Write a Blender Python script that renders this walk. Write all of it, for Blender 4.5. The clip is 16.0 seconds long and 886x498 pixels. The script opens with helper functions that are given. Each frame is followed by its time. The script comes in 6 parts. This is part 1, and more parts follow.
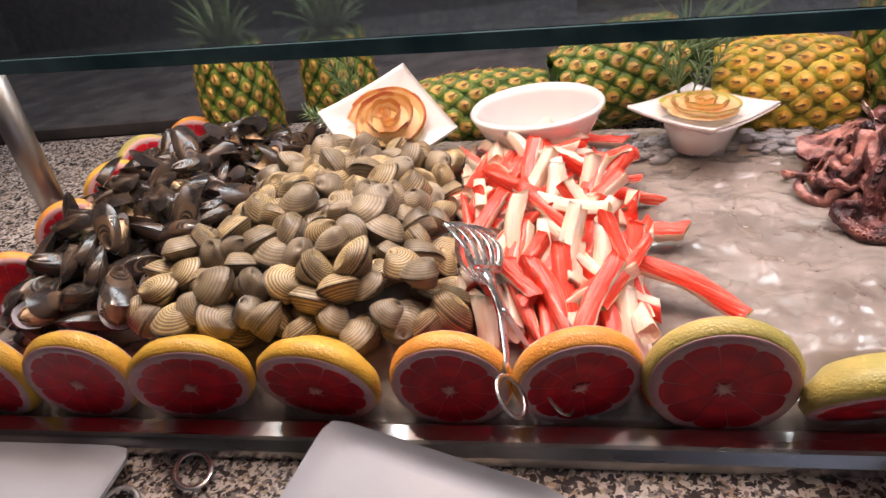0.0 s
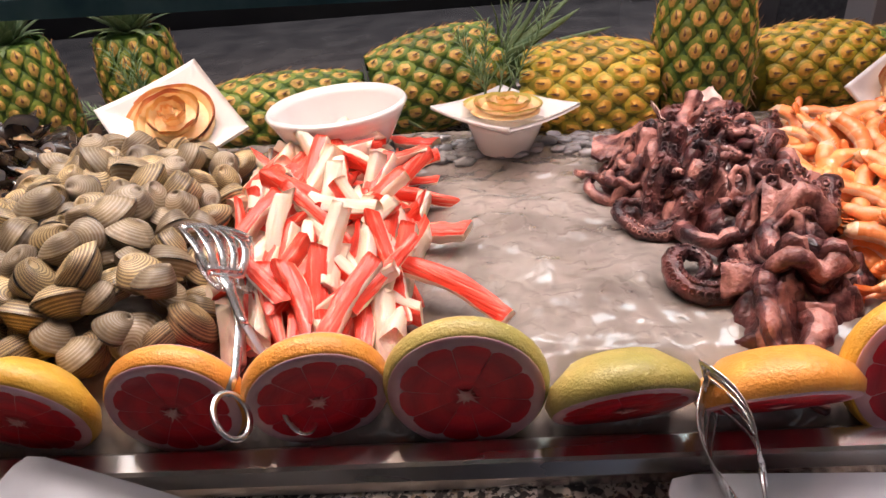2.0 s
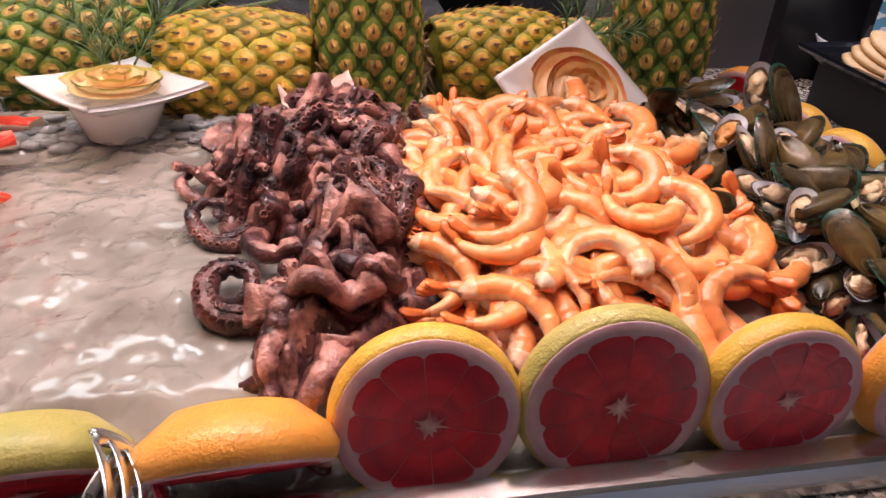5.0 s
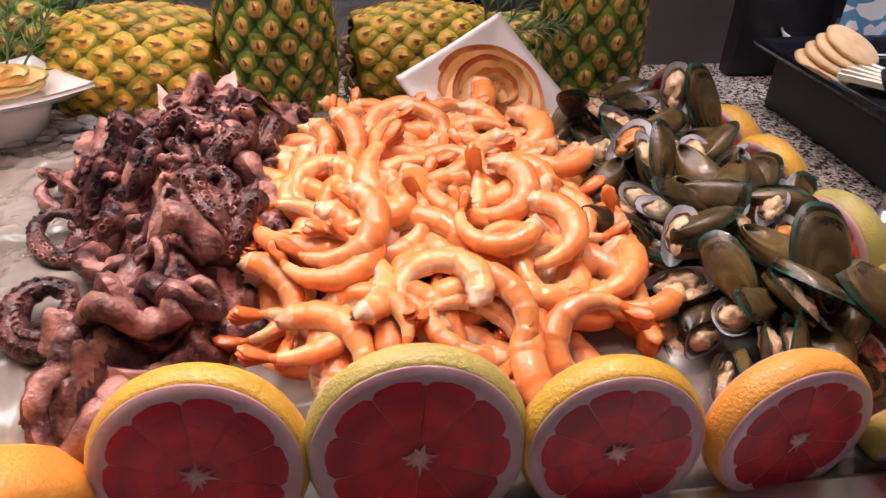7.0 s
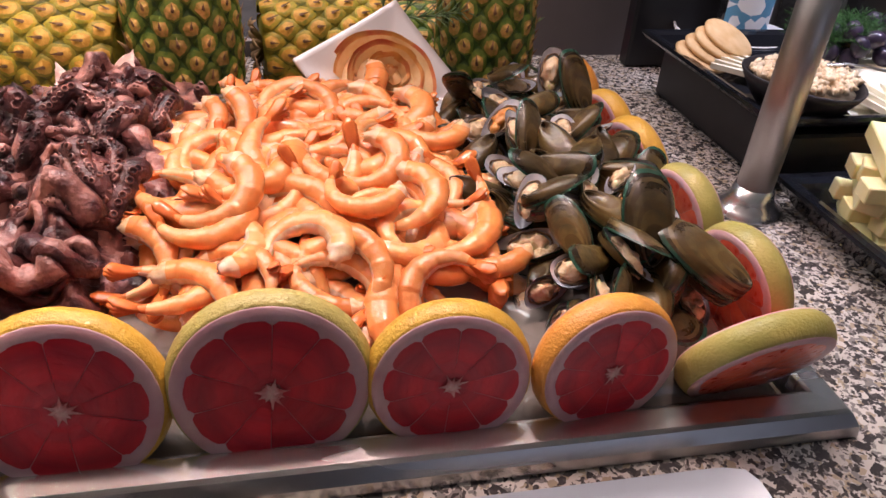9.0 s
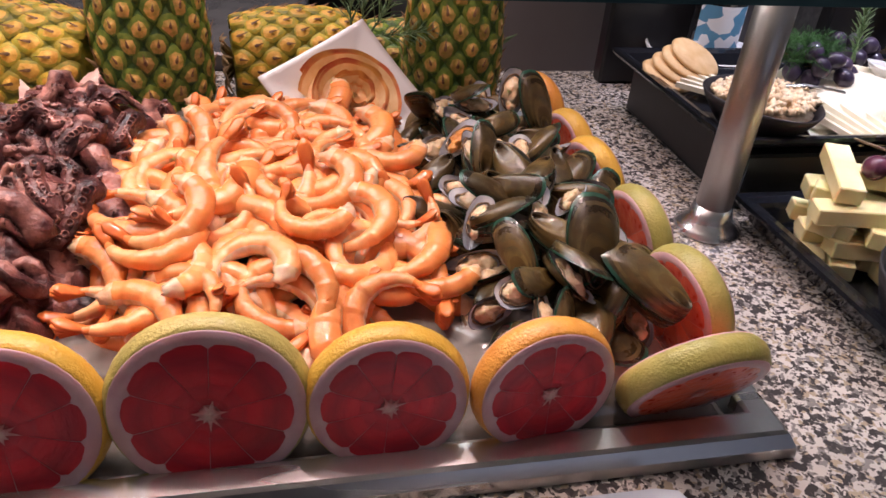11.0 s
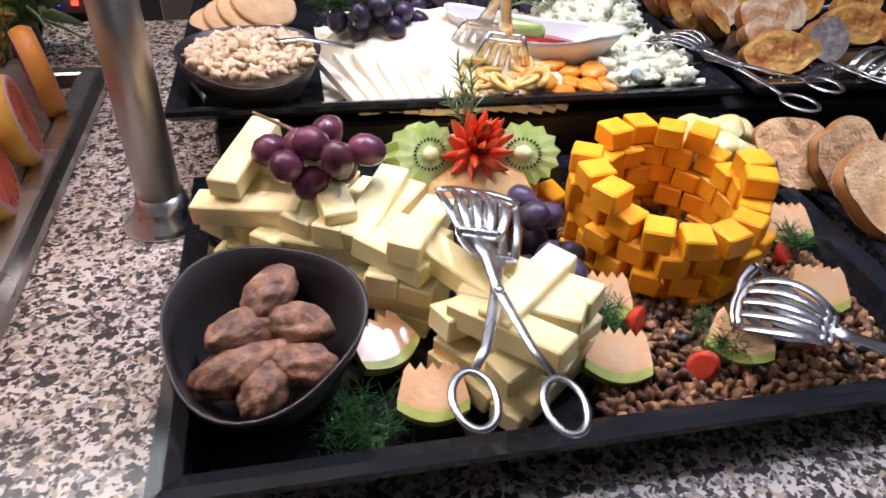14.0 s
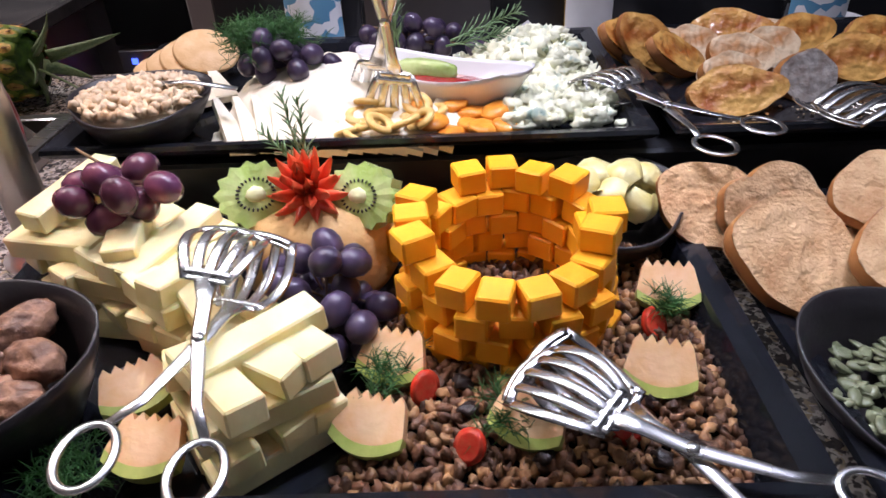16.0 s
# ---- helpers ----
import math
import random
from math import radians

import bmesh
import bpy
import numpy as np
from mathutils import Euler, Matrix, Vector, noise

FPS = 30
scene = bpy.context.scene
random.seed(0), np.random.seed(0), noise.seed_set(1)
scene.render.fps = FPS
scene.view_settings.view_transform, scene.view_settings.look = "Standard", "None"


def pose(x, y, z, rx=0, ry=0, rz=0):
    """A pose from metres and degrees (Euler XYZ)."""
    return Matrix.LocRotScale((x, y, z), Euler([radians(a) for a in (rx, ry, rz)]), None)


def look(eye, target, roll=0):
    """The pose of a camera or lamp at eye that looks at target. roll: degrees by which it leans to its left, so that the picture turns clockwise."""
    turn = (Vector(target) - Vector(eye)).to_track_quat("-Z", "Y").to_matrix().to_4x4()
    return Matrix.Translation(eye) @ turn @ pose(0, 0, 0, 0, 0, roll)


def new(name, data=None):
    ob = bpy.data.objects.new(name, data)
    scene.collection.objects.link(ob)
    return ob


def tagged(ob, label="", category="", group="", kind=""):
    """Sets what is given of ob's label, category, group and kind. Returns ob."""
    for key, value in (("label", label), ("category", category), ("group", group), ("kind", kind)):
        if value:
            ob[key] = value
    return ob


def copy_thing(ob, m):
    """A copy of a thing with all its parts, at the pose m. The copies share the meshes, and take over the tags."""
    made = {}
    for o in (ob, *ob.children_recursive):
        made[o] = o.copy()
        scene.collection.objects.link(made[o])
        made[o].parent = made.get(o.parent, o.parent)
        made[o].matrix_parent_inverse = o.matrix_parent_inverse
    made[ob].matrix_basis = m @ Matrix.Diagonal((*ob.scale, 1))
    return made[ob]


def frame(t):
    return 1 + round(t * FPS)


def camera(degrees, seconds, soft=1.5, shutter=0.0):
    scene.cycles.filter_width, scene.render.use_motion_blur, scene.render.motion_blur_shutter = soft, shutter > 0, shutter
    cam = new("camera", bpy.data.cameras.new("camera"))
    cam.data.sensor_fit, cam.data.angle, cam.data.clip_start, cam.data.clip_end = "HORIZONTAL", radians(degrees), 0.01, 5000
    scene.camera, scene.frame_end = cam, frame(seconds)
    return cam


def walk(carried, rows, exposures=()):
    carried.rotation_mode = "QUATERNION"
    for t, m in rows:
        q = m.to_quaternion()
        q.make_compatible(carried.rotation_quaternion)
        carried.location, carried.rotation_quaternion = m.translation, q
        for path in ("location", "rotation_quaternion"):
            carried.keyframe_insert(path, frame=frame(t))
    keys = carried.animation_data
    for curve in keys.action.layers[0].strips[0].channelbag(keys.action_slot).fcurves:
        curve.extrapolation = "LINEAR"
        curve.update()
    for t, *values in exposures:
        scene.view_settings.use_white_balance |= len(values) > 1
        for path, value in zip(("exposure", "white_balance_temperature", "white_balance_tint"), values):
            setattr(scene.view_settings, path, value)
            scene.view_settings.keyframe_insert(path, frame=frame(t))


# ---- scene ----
cam = camera(66.3, 16.0, shutter=0.2)
PATH = [
    (0, (0.246, 0.015, 1.333), (-0.16, 1.665, 0.279), -9.3),
    (0.5, (0.259, 0.019, 1.309), (-0.07, 1.716, 0.303), -7.9),
    (1, (0.29, 0.021, 1.29), (-0.006, 1.748, 0.326), -8.3),
    (1.5, (0.325, 0.036, 1.283), (0.103, 1.734, 0.25), -7.2),
    (2, (0.361, 0.061, 1.28), (0.234, 1.767, 0.245), -5.5),
    (2.5, (0.375, 0.066, 1.281), (0.256, 1.78, 0.258), -5.2),
    (3, (0.423, 0.069, 1.276), (0.448, 1.767, 0.219), -4.2),
    (3.5, (0.463, 0.076, 1.266), (0.562, 1.766, 0.201), -3.6),
    (4, (0.508, 0.104, 1.247), (0.727, 1.775, 0.17), -1.3),
    (4.5, (0.564, 0.13, 1.232), (0.868, 1.796, 0.166), 1.2),
    (5, (0.606, 0.15, 1.232), (0.892, 1.809, 0.153), 2.0),
    (5.2, (0.619, 0.155, 1.232), (0.923, 1.812, 0.153), 2.3),
    (7.3, (0.753, 0.179, 1.229), (0.922, 1.827, 0.108), 0.4),
    (7.5, (0.767, 0.171, 1.223), (0.906, 1.815, 0.093), -0.3),
    (8, (0.79, 0.154, 1.229), (1.029, 1.805, 0.126), 0.2),
    (8.5, (0.787, 0.131, 1.236), (1.156, 1.767, 0.146), 2.3),
    (8.7, (0.782, 0.126, 1.235), (1.136, 1.752, 0.125), 3.6),
    (10.8, (0.817, 0.121, 1.25), (1.121, 1.752, 0.133), 2.3),
    (11, (0.816, 0.118, 1.25), (1.179, 1.753, 0.157), 4.1),
    (11.5, (0.839, 0.102, 1.251), (1.252, 1.731, 0.167), 4.9),
    (12, (0.927, 0.093, 1.249), (1.363, 1.711, 0.158), 4.6),
    (12.5, (1.047, 0.078, 1.252), (1.357, 1.729, 0.167), 6.0),
    (13, (1.18, 0.072, 1.256), (1.539, 1.693, 0.141), 1.7),
    (13.5, (1.256, 0.119, 1.245), (1.652, 1.709, 0.097), 3.2),
    (14, (1.335, 0.15, 1.247), (1.707, 1.686, 0.021), 3.6),
    (14.5, (1.395, 0.163, 1.241), (1.659, 1.776, 0.088), 3.2),
    (15, (1.452, 0.163, 1.218), (1.537, 1.84, 0.131), -0.8),
    (15.5, (1.522, 0.165, 1.227), (1.491, 1.845, 0.143), -3.1),
    (16, (1.574, 0.158, 1.22), (1.535, 1.828, 0.12), -2.6),
]
walk(cam, [(t, look(eye, target, roll)) for t, eye, target, roll in PATH])

# ---- light ----
world = bpy.data.worlds.new("room_air")
scene.world = world
world.use_nodes = True
world.node_tree.nodes["Background"].inputs[0].default_value = (0.55, 0.62, 0.75, 1)
world.node_tree.nodes["Background"].inputs[1].default_value = 0.03
scene.view_settings.exposure = 0.0


def area_lamp(name, eye, target, sx, sy, watts, colour):
    data = bpy.data.lights.new(name, "AREA")
    data.shape, data.size, data.size_y, data.energy, data.color = "RECTANGLE", sx, sy, watts, colour
    ob = new(name, data)
    ob.matrix_world = look(eye, target)
    return ob


def spot_lamp(name, eye, target, watts, colour, degrees, size=0.03):
    data = bpy.data.lights.new(name, "SPOT")
    data.energy, data.color, data.spot_size, data.spot_blend, data.shadow_soft_size = watts, colour, radians(degrees), 0.6, size
    ob = new(name, data)
    ob.matrix_world = look(eye, target)
    return ob


WARM, ROSE, WHITE, FILL, COOL = (1.0, 0.705, 0.575), (1.0, 0.69, 0.66), (0.94, 0.93, 1.22), (0.98, 0.92, 0.98), (0.66, 0.72, 1.0)
SPOTS = [(-0.25, 0.74), (0.15, 0.75), (0.55, 0.75), (0.95, 0.74)]
for (sx, sy), watts, tint in zip(SPOTS, (17.6, 11.2, 9.8, 16.8), (WARM, WARM, ROSE, ROSE)):
    spot_lamp("spot_light", (sx, sy, 2.05), (sx, sy + 0.02, 0.95), watts, tint, 78)
spot_lamp("spot_light", (1.52, 0.88, 2.05), (1.50, 0.80, 0.98), 25, WHITE, 40)
spot_lamp("spot_light", (1.86, 0.70, 2.05), (1.84, 0.72, 0.95), 22.5, WHITE, 72)
# weak fill added behind the camera, no fixture there
area_lamp("unseen_fill_light", (0.6, -1.6, 2.72), (0.6, -1.2, 0), 2.4, 0.6, 0.9, FILL)
# unseen fill added above the kitchen side to brighten hob, oven and pineapples
area_lamp("unseen_fill_light", (0.3, 1.5, 2.72), (0.3, 1.25, 0), 2.4, 0.5, 29, FILL)
area_lamp("window_daylight", (2.6, -3.9, 1.9), (1.2, 0.6, 0.9), 2.6, 1.6, 4.8, COOL)

# ---- materials ----


def mat(name, colour, rough=0.5, second=None, scale=30.0, metal=0.0, bump=0.0, bscale=None, detail=4.0, vary=0.0, coat=0.0,
        sss=0.0, island=0.0, sscol=None, trans=0.0, ior=1.45, lo=0.35, hi=0.65, stretch=(1, 1, 1)):
    m = bpy.data.materials.new(name)
    m.use_nodes = True
    nt = m.node_tree
    b = nt.nodes["Principled BSDF"]
    N, K = nt.nodes.new, nt.links.new
    b.inputs["Roughness"].default_value, b.inputs["Metallic"].default_value = rough, metal
    b.inputs["IOR"].default_value = ior
    b.inputs["Coat Weight"].default_value, b.inputs["Coat Roughness"].default_value = coat, 0.12
    b.inputs["Transmission Weight"].default_value = trans
    if sss:
        b.inputs["Subsurface Weight"].default_value = sss
        b.inputs["Subsurface Radius"].default_value = sscol or (0.02, 0.008, 0.004)
        b.inputs["Subsurface Scale"].default_value = 0.35
    tc = N("ShaderNodeTexCoord")
    mp = N("ShaderNodeMapping")
    mp.inputs["Scale"].default_value = stretch
    K(tc.outputs["Object"], mp.inputs["Vector"])
    no = N("ShaderNodeTexNoise")
    no.inputs["Scale"].default_value, no.inputs["Detail"].default_value = scale, detail
    K(mp.outputs[0], no.inputs["Vector"])
    ramp = N("ShaderNodeValToRGB")
    ramp.color_ramp.elements[0].position, ramp.color_ramp.elements[1].position = lo, hi
    second = second or tuple(c * 0.8 for c in colour)
    ramp.color_ramp.elements[0].color, ramp.color_ramp.elements[1].color = (*second, 1), (*colour, 1)
    K(no.outputs["Fac"], ramp.inputs[0])
    out = ramp.outputs[0]
    if vary:
        oi = N("ShaderNodeObjectInfo")
        mr = N("ShaderNodeMapRange")
        mr.inputs["To Min"].default_value, mr.inputs["To Max"].default_value = 1 - vary, 1 + vary
        K(oi.outputs["Random"], mr.inputs["Value"])
        mx = N("ShaderNodeVectorMath")
        mx.operation = "SCALE"
        K(out, mx.inputs[0])
        K(mr.outputs[0], mx.inputs["Scale"])
        out = mx.outputs[0]
    if island:
        gi = N("ShaderNodeNewGeometry")
        mr = N("ShaderNodeMapRange")
        mr.inputs["To Min"].default_value, mr.inputs["To Max"].default_value = 1 - island, 1 + island
        K(gi.outputs["Random Per Island"], mr.inputs["Value"])
        mx = N("ShaderNodeVectorMath")
        mx.operation = "SCALE"
        K(out, mx.inputs[0])
        K(mr.outputs[0], mx.inputs["Scale"])
        out = mx.outputs[0]
    K(out, b.inputs["Base Color"])
    if bump:
        n2 = N("ShaderNodeTexNoise")
        n2.inputs["Scale"].default_value, n2.inputs["Detail"].default_value = bscale or scale * 4, 3.0
        K(mp.outputs[0], n2.inputs["Vector"])
        bp = N("ShaderNodeBump")
        bp.inputs["Strength"].default_value, bp.inputs["Distance"].default_value = bump, 0.002
        K(n2.outputs["Fac"], bp.inputs["Height"])
        K(bp.outputs[0], b.inputs["Normal"])
        mrr = N("ShaderNodeMapRange")
        mrr.inputs["To Min"].default_value, mrr.inputs["To Max"].default_value = rough * 0.8, min(1, rough * 1.25)
        K(no.outputs["Fac"], mrr.inputs["Value"])
        K(mrr.outputs[0], b.inputs["Roughness"])
    return m


def granite():
    """Crystals of white, grey, tan and black, each a few millimetres across."""
    m = mat("speckled_granite", (0.60, 0.55, 0.50), 0.15, (0.46, 0.41, 0.37), 18, bump=0.03, bscale=300)
    nt = m.node_tree
    N, K = nt.nodes.new, nt.links.new
    b = nt.nodes["Principled BSDF"]
    base = b.inputs["Base Color"].links[0].from_socket
    tc, wob, add = N("ShaderNodeTexCoord"), N("ShaderNodeTexNoise"), N("ShaderNodeMixRGB")
    wob.inputs["Scale"].default_value, wob.inputs["Detail"].default_value = 160, 2.0
    K(tc.outputs["Object"], wob.inputs["Vector"])
    add.blend_type = "ADD"
    add.inputs[0].default_value = 0.007
    K(tc.outputs["Object"], add.inputs[1])
    K(wob.outputs["Color"], add.inputs[2])
    for scale, share, colour in ((210, 0.25, (0.36, 0.29, 0.21)), (280, 0.28, (0.22, 0.20, 0.19)), (205, 0.23, (0.05, 0.045, 0.045)), (420, 0.22, (0.075, 0.066, 0.063))):
        vo, sep, lt, mx = N("ShaderNodeTexVoronoi"), N("ShaderNodeSeparateColor"), N("ShaderNodeMapRange"), N("ShaderNodeMix")
        vo.inputs["Scale"].default_value = scale
        K(add.outputs[0], vo.inputs["Vector"])
        K(vo.outputs["Color"], sep.inputs[0])
        lt.inputs["From Min"].default_value, lt.inputs["From Max"].default_value = share, share - 0.02
        K(sep.outputs[0], lt.inputs["Value"])
        mx.data_type = "RGBA"
        K(lt.outputs[0], mx.inputs["Factor"])
        K(base, mx.inputs["A"])
        mx.inputs["B"].default_value = (*colour, 1)
        base = mx.outputs["Result"]
    K(base, b.inputs["Base Color"])
    return m


def label_cells():
    m = mat("bottle_label", (0.85, 0.86, 0.88), 0.5, (0.75, 0.78, 0.82), 20)
    nt = m.node_tree
    b = nt.nodes["Principled BSDF"]
    tc = nt.nodes.new("ShaderNodeTexCoord")
    vo = nt.nodes.new("ShaderNodeTexVoronoi")
    vo.inputs["Scale"].default_value = 75
    nt.links.new(tc.outputs["Object"], vo.inputs["Vector"])
    rp = nt.nodes.new("ShaderNodeValToRGB")
    e = rp.color_ramp.elements
    e[0].position, e[0].color, e[1].position, e[1].color = 0.35, (0.85, 0.87, 0.9, 1), 0.95, (0.62, 0.12, 0.12, 1)
    x = e.new(0.55)
    x.color = (0.12, 0.32, 0.50, 1)
    rp.color_ramp.interpolation = "CONSTANT"
    nt.links.new(vo.outputs["Color"], rp.inputs[0])
    nt.links.new(rp.outputs[0], b.inputs["Base Color"])
    return m


GRANITE = granite()
PANSTEEL = mat("polished_pan_steel", (0.62, 0.61, 0.60), 0.27, (0.54, 0.53, 0.52), 12, 1.0, bump=0.03, bscale=200, stretch=(0.15, 1, 1))
POSTSTEEL = mat("satin_post_steel", (0.60, 0.57, 0.54), 0.38, (0.52, 0.49, 0.46), 12, 1.0, bump=0.05, bscale=300, stretch=(1, 1, 0.1))
STEEL = mat("brushed_steel", (0.55, 0.54, 0.53), 0.24, (0.50, 0.49, 0.48), 12, 1.0, bump=0.04, bscale=260, stretch=(0.15, 1, 1))
CHROME = mat("polished_steel", (0.86, 0.86, 0.86), 0.26, (0.78, 0.78, 0.78), 20, 1.0, bump=0.02, bscale=120)
MELAMINE = mat("black_melamine", (0.009, 0.010, 0.013), 0.11, (0.012, 0.013, 0.017), 5)
BOWLBLACK = mat("matt_black_bowl", (0.022, 0.019, 0.021), 0.34, (0.032, 0.028, 0.030), 30, bump=0.08, bscale=300)
PORCELAIN = mat("white_porcelain", (0.80, 0.79, 0.78), 0.14, (0.76, 0.75, 0.74), 8, bump=0.01, coat=0.4)
PLASTIC = mat("white_melamine", (0.58, 0.60, 0.64), 0.25, (0.53, 0.55, 0.59), 6, bump=0.03, bscale=200)
WALLGREY = mat("grey_wall_paint", (0.36, 0.335, 0.335), 0.7, (0.32, 0.295, 0.295), 5, bump=0.1, bscale=180)
WALLTEX = mat("grey_textured_wall", (0.16, 0.155, 0.165), 0.7, (0.10, 0.097, 0.105), 60, bump=0.3, bscale=140)
DARKGLASS = mat("dark_glossy_top", (0.075, 0.073, 0.077), 0.22, (0.13, 0.125, 0.125), 14, bump=0.04, bscale=90)
CABINET = mat("dark_brown_cabinet", (0.085, 0.062, 0.048), 0.5, (0.06, 0.044, 0.034), 20, bump=0.1, stretch=(1, 1, 8))
OVENGREY = mat("oven_steel", (0.30, 0.29, 0.30), 0.42, (0.24, 0.23, 0.24), 12, 0.4, bump=0.03)
BLACK = mat("black_panel", (0.012, 0.012, 0.014), 0.3, (0.018, 0.018, 0.02), 10, bump=0.03)
FLOORTILE = mat("brown_floor", (0.22, 0.17, 0.13), 0.4, (0.18, 0.14, 0.10), 4, bump=0.05)
CEILING = mat("white_ceiling", (0.70, 0.69, 0.67), 0.8, (0.65, 0.64, 0.62), 4, bump=0.05)
RINDS = {"y": mat("yellow_rind", (0.74, 0.44, 0.06), 0.40, (0.64, 0.34, 0.04), 45, bump=0.5, bscale=480, coat=0.2),
         "o": mat("orange_rind", (0.82, 0.36, 0.06), 0.36, (0.76, 0.30, 0.05), 45, bump=0.5, bscale=480, coat=0.2),
         "g": mat("green_yellow_rind", (0.54, 0.42, 0.12), 0.42, (0.36, 0.32, 0.08), 26, bump=0.5, bscale=480, coat=0.2)}
PITH = mat("grapefruit_pith", (0.68, 0.42, 0.43), 0.45, (0.60, 0.32, 0.34), 50, bump=0.15, sss=0.2)
FLESH = mat("red_flesh", (0.62, 0.008, 0.022), 0.40, (0.36, 0.004, 0.018), 70, bump=0.3, bscale=230, vary=0.15, stretch=(1, 1, 0.3))
FLESHP = mat("pink_flesh", (0.78, 0.15, 0.07), 0.28, (0.66, 0.08, 0.05), 70, bump=0.35, bscale=230, vary=0.15, coat=0.2)
MEMBRANE = mat("flesh_membrane", (0.66, 0.06, 0.06), 0.3, (0.48, 0.05, 0.05), 90, bump=0.3, coat=0.3)
CORE = mat("grapefruit_core", (0.78, 0.46, 0.42), 0.5, (0.62, 0.12, 0.12), 140, bump=0.3)
CLAM = mat("clam_shell", (0.54, 0.41, 0.21), 0.40, (0.29, 0.215, 0.115), 42, bump=0.25, bscale=220, vary=0.25, coat=0.15)
CLAMD = mat("grey_clam_shell", (0.33, 0.275, 0.20), 0.40, (0.16, 0.13, 0.10), 42, bump=0.25, bscale=220, vary=0.3, coat=0.15)
CLAMRING = mat("clam_growth_line", (0.22, 0.165, 0.090), 0.5, (0.11, 0.08, 0.05), 42, vary=0.25)
NACRE = mat("shell_inside", (0.62, 0.60, 0.60), 0.22, (0.36, 0.38, 0.46), 40, coat=0.4)
MUSSEL = mat("black_mussel_shell", (0.020, 0.017, 0.018), 0.20, (0.075, 0.050, 0.034), 26, bump=0.25, bscale=120, vary=0.3, coat=0.7, lo=0.40, hi=0.62)
MUSSELB = mat("brown_mussel_band", (0.10, 0.060, 0.034), 0.24, (0.035, 0.024, 0.02), 40, bump=0.2, vary=0.35, coat=0.6)
GREENM = mat("green_mussel_shell", (0.082, 0.046, 0.012), 0.27, (0.013, 0.009, 0.006), 28, bump=0.3, bscale=140, vary=0.5, coat=0.25, lo=0.38, hi=0.64)
GREENB = mat("olive_mussel_band", (0.12, 0.078, 0.024), 0.3, (0.035, 0.024, 0.010), 45, bump=0.3, bscale=160, vary=0.4, coat=0.2)
GREENLIP = mat("green_shell_lip", (0.022, 0.095, 0.062), 0.25, (0.02, 0.03, 0.016), 45, coat=0.4)
MEATO = mat("orange_mussel_meat", (0.72, 0.32, 0.07), 0.28, (0.55, 0.20, 0.05), 90, bump=0.5, coat=0.4, sss=0.15)
MEATD = mat("dark_mussel_frill", (0.20, 0.12, 0.06), 0.3, (0.09, 0.05, 0.03), 120, bump=0.4, coat=0.4)
MEATC = mat("cream_mussel_meat", (0.80, 0.60, 0.38), 0.28, (0.62, 0.40, 0.22), 110, bump=0.5, coat=0.4, sss=0.15)
CRABRED = mat("red_surimi_skin", (0.80, 0.060, 0.030), 0.34, (0.84, 0.30, 0.21), 300, bump=0.9, bscale=330, vary=0.08, coat=0.2, stretch=(1, 0.07, 1), lo=0.30, hi=0.46)
CRABWHITE = mat("white_surimi", (0.82, 0.68, 0.54), 0.42, (0.76, 0.52, 0.38), 90, bump=0.9, bscale=260, vary=0.07, coat=0.15, stretch=(1, 0.12, 1), sss=0.2, lo=0.30, hi=0.55)
SHRIMP = mat("orange_shrimp", (0.88, 0.42, 0.17), 0.27, (0.83, 0.24, 0.055), 34, bump=0.25, bscale=300, vary=0.16, coat=0.3, sss=0.2, lo=0.32, hi=0.64)
SHRIMPW = mat("white_shrimp_meat", (0.86, 0.62, 0.43), 0.28, (0.84, 0.48, 0.26), 90, bump=0.4, coat=0.4, sss=0.25)
SHRIMPR = mat("red_shrimp_tail", (0.82, 0.24, 0.06), 0.25, (0.70, 0.14, 0.03), 80, bump=0.2, coat=0.4)
OCTO = mat("octopus_skin", (0.19, 0.060, 0.052), 0.30, (0.022, 0.007, 0.010), 52, bump=0.9, bscale=330, coat=0.35, lo=0.38, hi=0.68)
OCTOP = mat("pale_octopus_flesh", (0.48, 0.215, 0.175), 0.32, (0.075, 0.022, 0.025), 52, bump=0.9, bscale=300, coat=0.35, lo=0.38, hi=0.64)
OCTOW = mat("white_octopus_flesh", (0.82, 0.68, 0.60), 0.35, (0.62, 0.38, 0.33), 50, bump=0.4, coat=0.3)


